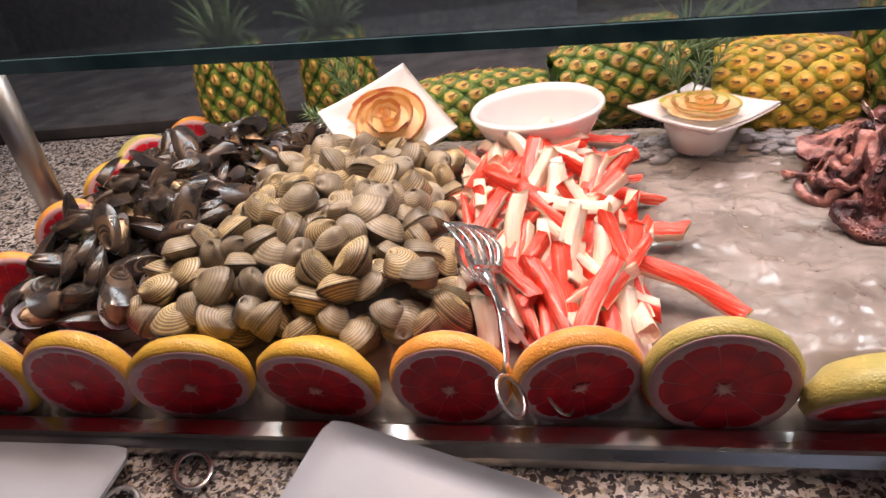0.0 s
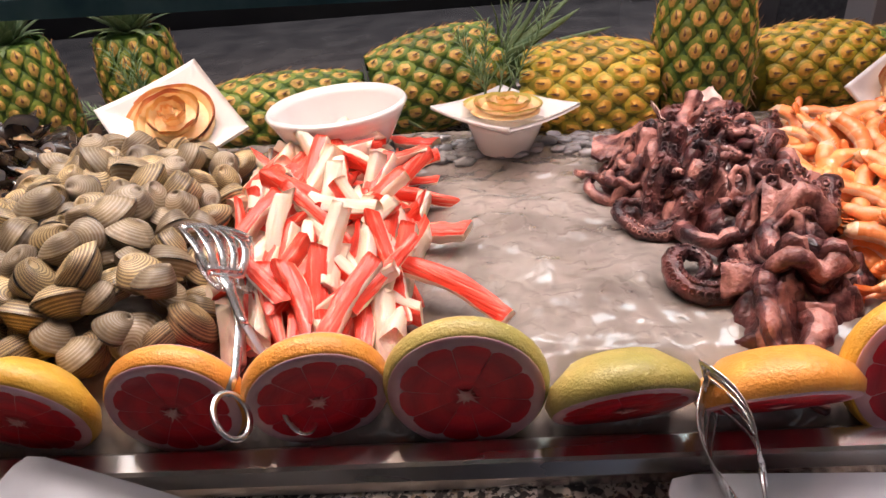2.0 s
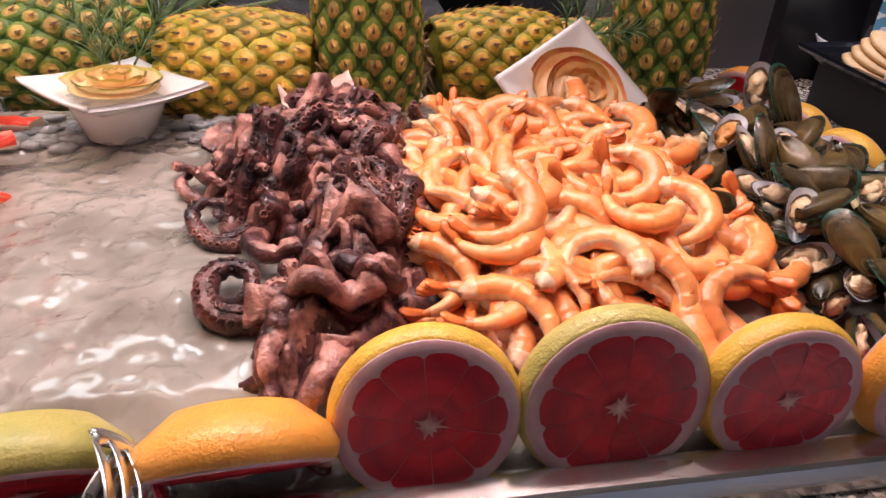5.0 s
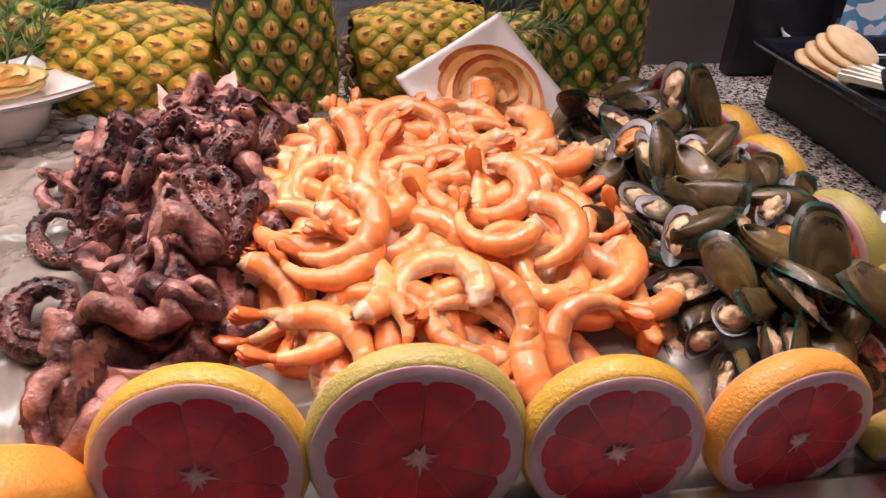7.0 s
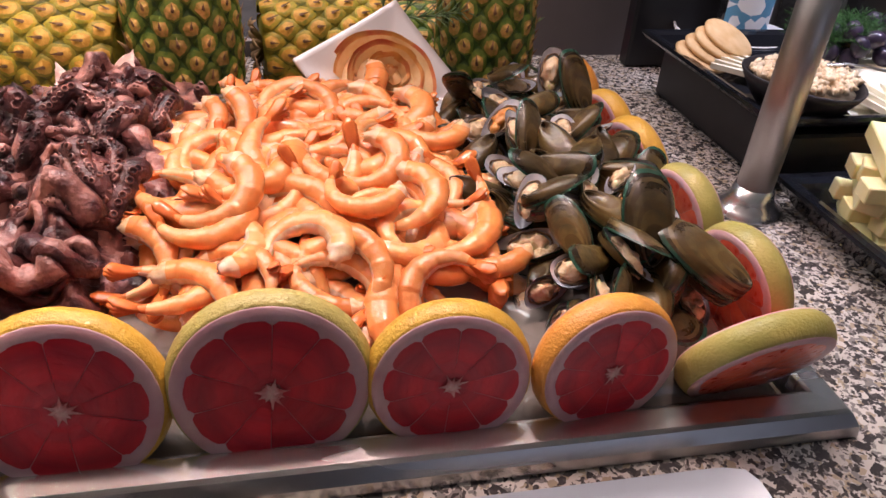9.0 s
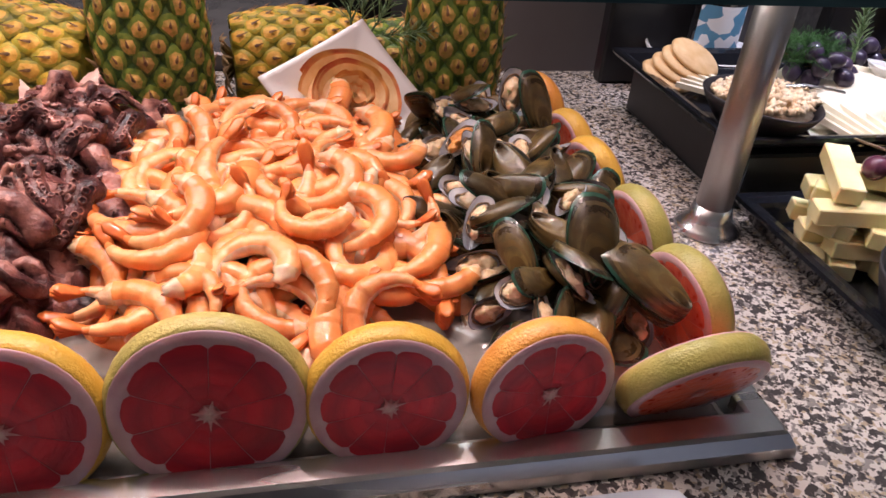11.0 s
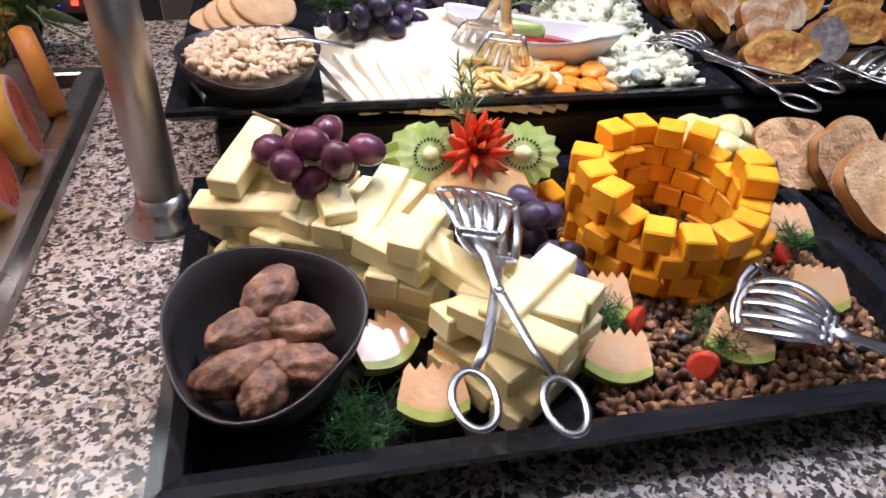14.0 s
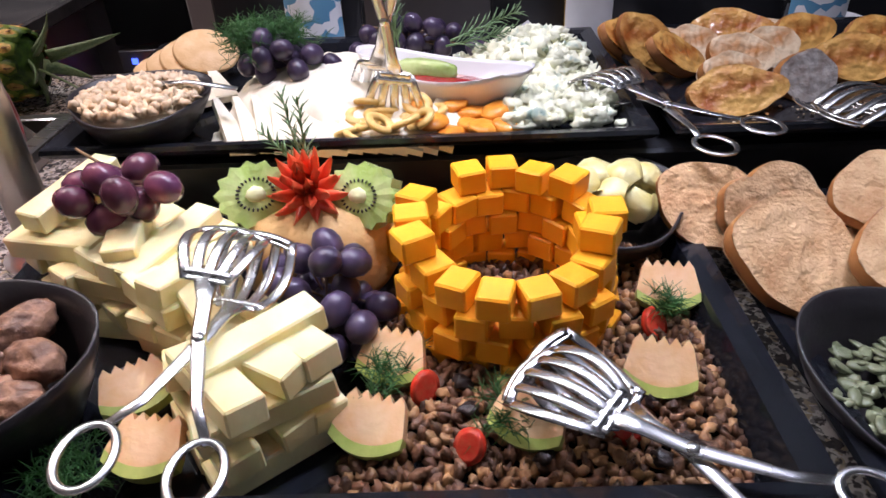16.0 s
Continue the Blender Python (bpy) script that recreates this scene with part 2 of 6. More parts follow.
def wet_ice():
    m = mat("wet_crushed_ice", (0.37, 0.33, 0.295), 0.11, (0.23, 0.20, 0.175), 15, coat=1.0, trans=0.12, ior=1.31)
    nt = m.node_tree
    N, K = nt.nodes.new, nt.links.new
    b, tc = nt.nodes["Principled BSDF"], N("ShaderNodeTexCoord")
    b.inputs["Coat Roughness"].default_value, b.inputs["Coat IOR"].default_value = 0.05, 1.6
    normal = None
    for scale, detail, lo, hi, far in ((30, 1.0, 0.3, 0.7, 0.0030), (26, 1.5, 0.52, 0.60, 0.0040), (60, 1.0, 0.56, 0.64, 0.0022)):
        no, mr, bp = N("ShaderNodeTexNoise"), N("ShaderNodeMapRange"), N("ShaderNodeBump")
        no.inputs["Scale"].default_value, no.inputs["Detail"].default_value = scale, detail
        K(tc.outputs["Object"], no.inputs["Vector"])
        mr.interpolation_type = "SMOOTHSTEP"
        mr.inputs["From Min"].default_value, mr.inputs["From Max"].default_value = lo, hi
        K(no.outputs["Fac"], mr.inputs["Value"])
        bp.inputs["Distance"].default_value = far
        K(mr.outputs[0], bp.inputs["Height"])
        if normal:
            K(normal, bp.inputs["Normal"])
        else:
            K(bp.outputs[0], b.inputs["Normal"])
        normal = bp.outputs[0]
    K(normal, b.inputs["Coat Normal"])
    return m


ICE = wet_ice()
ICEW = mat("frosty_ice", (0.72, 0.72, 0.74), 0.12, (0.62, 0.62, 0.64), 60, bump=0.5, bscale=120, coat=0.8, trans=0.55, ior=1.31)
PGREEN = mat("pineapple_green_skin", (0.075, 0.155, 0.020), 0.45, (0.030, 0.075, 0.012), 120, bump=0.3, island=0.35)
PYELL = mat("pineapple_yellow_skin", (0.30, 0.24, 0.02), 0.45, (0.12, 0.14, 0.015), 120, bump=0.3, island=0.35)
PEYE = mat("pineapple_eye", (0.76, 0.45, 0.14), 0.5, (0.40, 0.30, 0.05), 190, bump=0.5, island=0.3)
PEYE2 = mat("ripe_pineapple_eye", (0.86, 0.52, 0.10), 0.5, (0.60, 0.30, 0.03), 120, bump=0.4, island=0.15)
PMID = mat("pineapple_green_eye_rim", (0.20, 0.27, 0.035), 0.45, (0.10, 0.17, 0.02), 140, bump=0.4, island=0.3)
PMID2 = mat("pineapple_yellow_eye_rim", (0.56, 0.38, 0.03), 0.45, (0.30, 0.29, 0.03), 140, bump=0.4, island=0.35)
PTIP = mat("dry_pineapple_tip", (0.30, 0.16, 0.07), 0.7, (0.12, 0.06, 0.03), 200)
CROWN = mat("pineapple_leaf", (0.11, 0.19, 0.075), 0.45, (0.20, 0.27, 0.14), 60, bump=0.3, stretch=(8, 8, 1))
DRYLEAF = mat("dry_leaf", (0.45, 0.30, 0.15), 0.7, (0.28, 0.17, 0.08), 60, bump=0.3)
HERB = mat("rosemary_green", (0.24, 0.36, 0.18), 0.5, (0.12, 0.22, 0.09), 80)
DILL = mat("dill_green", (0.045, 0.15, 0.03), 0.5, (0.02, 0.08, 0.015), 80)
APPLE = mat("apple_peel_flesh", (0.86, 0.64, 0.37), 0.4, (0.80, 0.50, 0.24), 70, bump=0.15, sss=0.15)
APPLERED = mat("apple_peel_red", (0.66, 0.17, 0.08), 0.35, (0.82, 0.46, 0.14), 40, bump=0.1)
APPLEGREEN = mat("apple_peel_green", (0.44, 0.44, 0.09), 0.35, (0.66, 0.42, 0.14), 60, bump=0.1)
CHEESE = mat("pale_cheese", (0.92, 0.82, 0.48), 0.36, (0.88, 0.74, 0.36), 30, bump=0.2, bscale=150, vary=0.05, sss=0.15)
CHEDDAR = mat("orange_cheddar", (0.92, 0.43, 0.022), 0.40, (0.87, 0.36, 0.014), 40, bump=0.12, bscale=180, vary=0.07, sss=0.15)
WHITECHEESE = mat("white_cheese", (0.84, 0.79, 0.64), 0.45, (0.80, 0.73, 0.55), 40, bump=0.25, bscale=200, vary=0.04)
BLUECHEESE = mat("blue_cheese", (0.82, 0.82, 0.60), 0.5, (0.34, 0.45, 0.36), 60, bump=0.8, bscale=160, lo=0.30, hi=0.42, island=0.1)
GRAPE = mat("dark_grape", (0.060, 0.018, 0.045), 0.24, (0.13, 0.035, 0.055), 45, bump=0.05, vary=0.3, coat=0.25)
GRAPEB = mat("blue_black_grape", (0.030, 0.020, 0.045), 0.30, (0.07, 0.05, 0.09), 45, bump=0.05, vary=0.3, coat=0.2)
STEM = mat("grape_stem", (0.20, 0.12, 0.06), 0.6, (0.14, 0.08, 0.04), 80)
KIWI = mat("kiwi_flesh", (0.36, 0.50, 0.13), 0.25, (0.52, 0.62, 0.26), 60, bump=0.3, coat=0.3)
KIWIW = mat("kiwi_core", (0.70, 0.70, 0.42), 0.35, (0.60, 0.62, 0.30), 60)
SEED = mat("kiwi_seed", (0.02, 0.015, 0.012), 0.3)
STRAW = mat("red_carved_fruit", (0.82, 0.085, 0.035), 0.3, (0.74, 0.16, 0.06), 70, bump=0.2, coat=0.3)
BEIGE = mat("beige_crumbed_cheese", (0.66, 0.42, 0.17), 0.6, (0.54, 0.32, 0.11), 60, bump=0.6, bscale=240)
MELON = mat("melon_flesh", (0.82, 0.53, 0.30), 0.32, (0.74, 0.40, 0.17), 45, bump=0.2, coat=0.3, sss=0.15)
MELONR = mat("melon_rind", (0.50, 0.54, 0.14), 0.45, (0.34, 0.40, 0.08), 40, bump=0.2)
TOMATO = mat("tomato_skin", (0.68, 0.045, 0.020), 0.18, (0.60, 0.03, 0.015), 40, coat=0.5)
TOMATOF = mat("tomato_flesh", (0.56, 0.030, 0.018), 0.2, (0.50, 0.06, 0.028), 150, bump=0.3, coat=0.5)
WALNUT = mat("chopped_walnut", (0.19, 0.085, 0.04), 0.5, (0.07, 0.03, 0.015), 130, bump=0.5, island=0.4)
WALNUTL = mat("pale_nut", (0.40, 0.22, 0.095), 0.5, (0.22, 0.10, 0.042), 120, bump=0.4, island=0.35)
CASHEW = mat("cashew_pieces", (0.80, 0.66, 0.46), 0.45, (0.62, 0.42, 0.24), 100, bump=0.3, island=0.15)
FIG = mat("dried_fig", (0.30, 0.155, 0.09), 0.5, (0.12, 0.060, 0.040), 75, bump=1.0, bscale=190, lo=0.4, hi=0.6)
TOAST = mat("toast_crumb", (0.80, 0.45, 0.12), 0.42, (0.38, 0.10, 0.016), 26, bump=1.0, bscale=170, vary=0.15, lo=0.36, hi=0.56, coat=0.3)
TOASTP = mat("pale_bread_crumb", (0.80, 0.62, 0.40), 0.55, (0.52, 0.22, 0.06), 24, bump=1.0, bscale=170, vary=0.08, lo=0.36, hi=0.52)
CRUST = mat("bread_crust", (0.44, 0.19, 0.055), 0.5, (0.28, 0.10, 0.03), 30, bump=0.4)
RUSK = mat("wholemeal_rusk", (0.70, 0.45, 0.24), 0.65, (0.50, 0.26, 0.11), 45, bump=1.0, bscale=330, vary=0.10, lo=0.3, hi=0.6, detail=8.0)
BAGUETTE = mat("grey_seeded_crumb", (0.52, 0.47, 0.42), 0.6, (0.30, 0.24, 0.20), 110, bump=0.6)
ARTI = mat("artichoke_hearts", (0.78, 0.70, 0.36), 0.35, (0.70, 0.58, 0.20), 60, bump=0.3, coat=0.3)
PSEED = mat("pumpkin_seed", (0.20, 0.21, 0.12), 0.4, (0.12, 0.14, 0.07), 100)
APRICOT = mat("dried_apricot", (0.83, 0.34, 0.04), 0.35, (0.72, 0.24, 0.02), 60, bump=0.4, coat=0.2)
BANANA = mat("banana_chip", (0.80, 0.58, 0.22), 0.45, (0.70, 0.44, 0.12), 60, bump=0.3)
CRACKER = mat("round_cracker", (0.72, 0.50, 0.27), 0.6, (0.60, 0.37, 0.16), 50, bump=0.5, vary=0.08)
SALSA = mat("red_berry_jam", (0.35, 0.02, 0.02), 0.18, (0.22, 0.01, 0.02), 90, bump=0.6, coat=0.5)
PRUNE = mat("black_prune", (0.015, 0.010, 0.010), 0.3, (0.03, 0.018, 0.016), 70, bump=0.6)
BOTTLE = mat("black_bottle_glass", (0.010, 0.010, 0.012), 0.08, (0.014, 0.014, 0.016), 5, coat=0.5)
OIL = mat("golden_oil_bottle", (0.50, 0.30, 0.03), 0.08, (0.42, 0.24, 0.02), 10, coat=0.5)
PAPER = mat("white_paper_label", (0.80, 0.80, 0.80), 0.6, (0.74, 0.74, 0.75), 30)
LABEL = label_cells()
GLASS = bpy.data.materials.new("shelf_glass")
GLASS.use_nodes = True
gb = GLASS.node_tree.nodes["Principled BSDF"]
gb.inputs["Base Color"].default_value = (0.80, 0.93, 0.92, 1)
gb.inputs["Roughness"].default_value, gb.inputs["Transmission Weight"].default_value, gb.inputs["IOR"].default_value = 0.02, 1.0, 1.45
GLASSEDGE = mat("green_glass_edge", (0.16, 0.30, 0.31), 0.15, (0.06, 0.15, 0.17), 20, coat=0.6)


def glow(name, colour, strength):
    m = bpy.data.materials.new(name)
    m.use_nodes = True
    b = m.node_tree.nodes["Principled BSDF"]
    b.inputs["Base Color"].default_value = (*colour, 1)
    b.inputs["Emission Color"].default_value, b.inputs["Emission Strength"].default_value = (*colour, 1), strength
    return m


LEDRED, LEDBLUE, LAMPGLOW = glow("red_led", (1, 0.03, 0.02), 6), glow("blue_led", (0.05, 0.1, 1), 4), glow("lamp_diffuser", (1, 0.93, 0.82), 3)

# ---- mesh helpers ----


class Geo:
    """A mesh under construction: points, faces and a material slot for each face."""

    def __init__(self):
        self.v, self.f, self.k = [], [], []

    def grid(self, fn, nu, nv, slot=0, wrap_u=False, wrap_v=False, flip=False):
        base = len(self.v)
        pu, pv = (nu if wrap_u else nu + 1), (nv if wrap_v else nv + 1)
        for i in range(pu):
            for j in range(pv):
                self.v.append(tuple(fn(i / nu, j / nv)))
        for i in range(nu):
            for j in range(nv):
                a, b = base + i * pv, base + ((i + 1) % pu) * pv
                q = (a + j, b + j, b + (j + 1) % pv, a + (j + 1) % pv)
                self.f.append(q[::-1] if flip else q)
                self.k.append(slot(i / nu, j / nv) if callable(slot) else slot)
        return self

    def lathe(self, prof, seg=24, slot=0, m=None, squash=1.0, wobble=0.0):
        """Turns (radius, height) pairs about z."""
        base = len(self.v)
        for r, z in prof:
            for s in range(seg):
                a = 2 * math.pi * s / seg
                rr = r * (1 + wobble * noise.noise((math.cos(a) * 2, math.sin(a) * 2, z * 40)))
                p = Vector((rr * math.cos(a), rr * math.sin(a) * squash, z))
                self.v.append(tuple(m @ p if m else p))
        for i in range(len(prof) - 1):
            for s in range(seg):
                a, b = base + i * seg, base + (i + 1) * seg
                self.f.append((a + s, a + (s + 1) % seg, b + (s + 1) % seg, b + s))
                self.k.append(slot[i] if isinstance(slot, (list, tuple)) else slot)
        for row, turn in ((0, -1), (len(prof) - 1, 1)):
            if prof[row][0] > 1e-5:
                self.f.append(tuple(base + row * seg + s for s in range(seg))[::turn])
                self.k.append(slot[min(row, len(prof) - 2)] if isinstance(slot, (list, tuple)) else slot)
        return self

    def tube(self, pts, radii, seg=8, slot=0, flat=1.0, cap=True, up=(0, 0, 1)):
        base, pts = len(self.v), [Vector(p) for p in pts]
        n = len(pts)
        if not isinstance(radii, (list, tuple)):
            radii = [radii] * n
        for i, p in enumerate(pts):
            d = (pts[min(i + 1, n - 1)] - pts[max(i - 1, 0)]).normalized()
            side = d.cross(Vector(up))
            side = side.normalized() if side.length > 1e-4 else d.orthogonal().normalized()
            top = side.cross(d)
            for s in range(seg):
                a = 2 * math.pi * s / seg
                self.v.append(tuple(p + radii[i] * (math.cos(a) * side + math.sin(a) * flat * top)))
        for i in range(n - 1):
            for s in range(seg):
                a, b = base + i * seg, base + (i + 1) * seg
                self.f.append((a + s, a + (s + 1) % seg, b + (s + 1) % seg, b + s))
                self.k.append(slot[i] if isinstance(slot, (list, tuple)) else slot)
        if cap:
            for row, turn in ((0, -1), (n - 1, 1)):
                self.f.append(tuple(base + row * seg + s for s in range(seg))[::turn])
                self.k.append(slot[min(row, n - 2)] if isinstance(slot, (list, tuple)) else slot)
        return self

    def box(self, sx, sy, sz, at=(0, 0, 0), bevel=0.0015, slot=0, m=None):
        """A box with chamfered edges; at is its centre."""
        bm = bmesh.new()
        bmesh.ops.create_cube(bm, size=1, matrix=Matrix.Diagonal((sx, sy, sz, 1)))
        if bevel:
            bmesh.ops.bevel(bm, geom=bm.edges[:], offset=bevel, segments=1, affect="EDGES")
        return self.take(bm, (m or Matrix()) @ Matrix.Translation(at), slot)

    def take(self, bm, m=None, slot=0):
        base = len(self.v)
        bm.verts.index_update()
        self.v += [tuple(m @ v.co if m else v.co) for v in bm.verts]
        for f in bm.faces:
            self.f.append(tuple(base + v.index for v in f.verts))
            self.k.append(slot)
        bm.free()
        return self

    def add(self, other, m):
        base = len(self.v)
        self.v += [tuple(m @ Vector(p)) for p in other.v]
        self.f += [tuple(base + i for i in f) for f in other.f]
        self.k += other.k
        return self

    def blob(self, r, at=(0, 0, 0), slot=0, rough=0.15, seg=8, rings=6, m=None, seed=0.0, freq=1.6):
        """A lumpy closed solid with radii r = (x, y, z)."""
        def fn(u, v):
            a, b = 2 * math.pi * u, math.pi * v
            d = Vector((math.cos(a) * math.sin(b), math.sin(a) * math.sin(b), math.cos(b)))
            k = 1 + rough * noise.noise(d * freq + Vector((seed, seed * 1.7, -seed)))
            p = Vector((d.x * r[0] * k, d.y * r[1] * k, d.z * r[2] * k)) + Vector(at)
            return m @ p if m else p
        return self.grid(fn, seg, rings, slot, wrap_u=True, flip=True)

    def mesh(self, name, mats, smooth=True):
        me = bpy.data.meshes.new(name)
        me.from_pydata(self.v, [], self.f)
        for m in mats if isinstance(mats, (list, tuple)) else [mats]:
            me.materials.append(m)
        me.polygons.foreach_set("material_index", self.k)
        me.polygons.foreach_set("use_smooth", [smooth] * len(self.f))
        me.update()
        return me


def part(name, geo, mats, parent, label="", smooth=True, m=None, kind=""):
    ob = new(name, geo if isinstance(geo, bpy.types.Mesh) else geo.mesh(name, mats, smooth))
    ob.parent = parent
    if m:
        ob.matrix_basis = m
    return tagged(ob, label, kind=kind)


def thing(name, label, category, m=None, group="", geo=None, mats=None, smooth=True, kind=""):
    """A top-level thing: one mesh, or an Empty for parts."""
    ob = new(name, None if geo is None else geo if isinstance(geo, bpy.types.Mesh) else geo.mesh(name, mats, smooth))
    if m:
        ob.matrix_basis = m
    return tagged(ob, label, category, group, kind)


placed = set()


def put(proto, m):
    """The first call moves the thing itself, later ones copy it."""
    if proto.name not in placed:
        placed.add(proto.name)
        proto.matrix_basis = m @ Matrix.Diagonal((*proto.scale, 1))
        return proto
    return copy_thing(proto, m)


def structure(name, geo, mats, smooth=False):
    return tagged(new(name, geo.mesh(name, mats, smooth)), kind="structure")


def inside(p, poly):
    x, y, hit = p[0], p[1], False
    for (ax, ay), (bx, by) in zip(poly, poly[1:] + poly[:1]):
        if (ay > y) != (by > y) and x < (bx - ax) * (y - ay) / (by - ay) + ax:
            hit = not hit
    return hit


def edge_far(p, poly):
    best = 9.0
    for a, b in zip(poly, poly[1:] + poly[:1]):
        a, b, q = Vector(a), Vector(b), Vector(p[:2])
        t = max(0, min(1, (q - a).dot(b - a) / max((b - a).length_squared, 1e-9)))
        best = min(best, (a + t * (b - a) - q).length)
    return best


def scatter(poly, gap, rng, tries=2500, shrink=0.0):
    xs, ys = [p[0] for p in poly], [p[1] for p in poly]
    out = []
    for _ in range(tries):
        p = (rng.uniform(min(xs), max(xs)), rng.uniform(min(ys), max(ys)))
        if inside(p, poly) and edge_far(p, poly) >= shrink and all((p[0] - q[0]) ** 2 + (p[1] - q[1]) ** 2 > gap * gap for q in out):
            out.append(p)
    return out


# ---- room ----
TOP = 0.90
g = Geo().box(4.6, 0.95, 0.04, (0.8, 0.675, TOP - 0.02), 0.004)
structure("counter_top", g, [GRANITE])
g = Geo().box(4.5, 0.80, 0.80, (0.8, 0.72, 0.45), 0.004)
structure("counter_base", g, [CABINET])
structure("floor", Geo().box(9, 9, 0.1, (0.8, -0.6, -0.05), 0), [FLOORTILE])
structure("ceiling", Geo().box(9, 9, 0.1, (0.8, -0.6, 2.85), 0), [CEILING])
structure("wall_south", Geo().box(9, 0.12, 2.8, (0.8, -4.4, 1.4), 0), [WALLGREY])
structure("wall_west", Geo().box(0.12, 7.6, 2.8, (-3.2, -0.54, 1.4), 0), [WALLGREY])
structure("wall_east", Geo().box(0.12, 7.6, 2.8, (4.8, -0.54, 1.4), 0), [WALLGREY])
structure("wall_north", Geo().box(8.2, 0.12, 2.8, (0.8, 2.40, 1.4), 0), [WALLTEX])
g = Geo().box(0.62, 0.10, 1.9, (1.42, 1.45, 0.95), 0.003)
structure("wall_pillar", g, [WALLGREY])
g = Geo().box(2.6, 0.10, 1.9, (3.05, 1.28, 0.95), 0.003)
structure("wall_partition", g, [WALLTEX])

# ---- kitchen side, behind the counter ----
hob = thing("cooking_plate", "dark glossy cooking top behind the fruit display", "hob")
part("top_plate", Geo().box(2.2, 0.62, 0.03, (-0.28, 1.48, 0.905), 0.004), [DARKGLASS], hob, smooth=False)
part("plinth", Geo().box(2.1, 0.58, 0.88, (-0.28, 1.48, 0.445), 0.004), [OVENGREY], hob, smooth=False)
part("splash_back", Geo().box(2.2, 0.03, 0.42, (-0.28, 1.82, 1.12), 0.004), [BLACK], hob, smooth=False)
cab = thing("kitchen_cabinet", "dark brown kitchen cabinet with drawer fronts", "cabinet")
part("body", Geo().box(0.46, 0.4, 1.6, (0.48, 2.12, 0.8), 0.004), [CABINET], cab, smooth=False)
for z in (0.72, 0.98, 1.24):
    d = part("drawer_front", Geo().box(0.42, 0.02, 0.23, (0.48, 1.905, z), 0.003), [CABINET], cab, smooth=False)
    part("handle", Geo().box(0.20, 0.02, 0.015, (0.48, 1.885, z + 0.07), 0.003), [CHROME], d, smooth=False)
OX, OZ = 0.895, 0.755
oven = thing("wall_oven", "grey steel oven with red and blue display lights", "oven")
part("body", Geo().box(0.34, 0.3, 1.5, (OX, 1.85, 0.75), 0.004), [OVENGREY], oven, smooth=False)
part("oven_door", Geo().box(0.18, 0.02, 0.13, (OX + 0.02, 1.69, OZ + 0.10), 0.004), [BLACK], oven, smooth=False)
ctl = part("control_panel", Geo().box(0.14, 0.02, 0.05, (OX, 1.69, OZ), 0.003), [OVENGREY], oven, smooth=False)
for dx, mm in ((-0.035, LEDBLUE), (0.0, LEDRED), (0.032, LEDRED)):
    part("display_light", Geo().box(0.013, 0.004, 0.013, (OX + dx, 1.678, OZ), 0.001), [mm], ctl, smooth=False)
g = Geo().box(0.98, 0.03, 0.20, (2.12, 1.10, 1.0), 0.004)
thing("back_board", "glossy black board along the back of the counter", "board", geo=g, mats=[BLACK], smooth=False)
g = Geo().box(0.20, 0.03, 0.17, (1.36, 1.10, 0.985), 0.004)
thing("back_board", "short glossy black board behind the cheese trays", "board", geo=g, mats=[BLACK], smooth=False)

# ---- lamps over the counter ----
track = thing("light_track", "slim black lamp track hung above the buffet", "lamp track")
part("rail", Geo().box(2.9, 0.04, 0.04, (0.75, 0.82, 2.16), 0.004), [BLACK], track, smooth=False)
for x in (-0.5, 0.8, 2.0):
    part("rod", Geo().tube([(x, 0.82, 2.17), (x, 0.82, 2.80)], 0.006, 8), [STEEL], track)
for x, y in SPOTS + [(1.52, 0.88), (1.86, 0.70)]:
    lampbody = thing("spot_lamp", "small black spot lamp under the track", "lamp", group="spot lamps")
    part("housing", Geo().lathe([(0.035, 2.08), (0.045, 2.085), (0.042, 2.14), (0.01, 2.15)], 16, m=Matrix.Translation((x, y, 0))), [BLACK], lampbody)
    if abs(y - 0.82) > 0.05:
        part("arm", Geo().box(0.02, 0.82 - y, 0.02, (x, (y + 0.82) / 2, 2.15), 0.002), [BLACK], lampbody, smooth=False)

# ---- sneeze guard ----
guard = thing("sneeze_guard", "clear glass shelf with green edges on steel posts", "glass shelf")
for x0, x1, ya, yb, z in ((-0.60, 0.745, 0.538, 0.352, 1.219), (0.75, 3.0, 0.272, 0.272, 1.220)):
    def sheet(y_front, y_back, thick):
        g = Geo()
        g.v = [(x, y + dy, z + dz) for dz in (-thick / 2, thick / 2) for x, y, dy in ((x0, ya, y_front), (x1, yb, y_front), (x1, yb, y_back), (x0, ya, y_back))]
        g.f, g.k = [(3, 2, 1, 0), (4, 5, 6, 7), (0, 1, 5, 4), (1, 2, 6, 5), (2, 3, 7, 6), (3, 0, 4, 7)], [0] * 6
        return g
    pane = part("glass_pane", sheet(0.0, 0.45, 0.011), [GLASS], guard, smooth=False)
    pane.visible_shadow = False
    part("glass_edge", sheet(-0.004, -0.001, 0.0105), [GLASSEDGE], guard, "dark green polished edge", smooth=False)
for x, y in ((1.213, 0.657), (-0.450, 0.720)):
    post = part("post", Geo().lathe([(0.0175, 0.90), (0.0175, 1.197)], 20, m=Matrix.Translation((x, y, 0))), [POSTSTEEL], guard, "brushed steel post")
    part("foot", Geo().lathe([(0.034, 0.9005), (0.034, 0.903), (0.030, 0.907), (0.022, 0.916), (0.019, 0.928)], 24, m=Matrix.Translation((x, y, 0))), [CHROME], post)

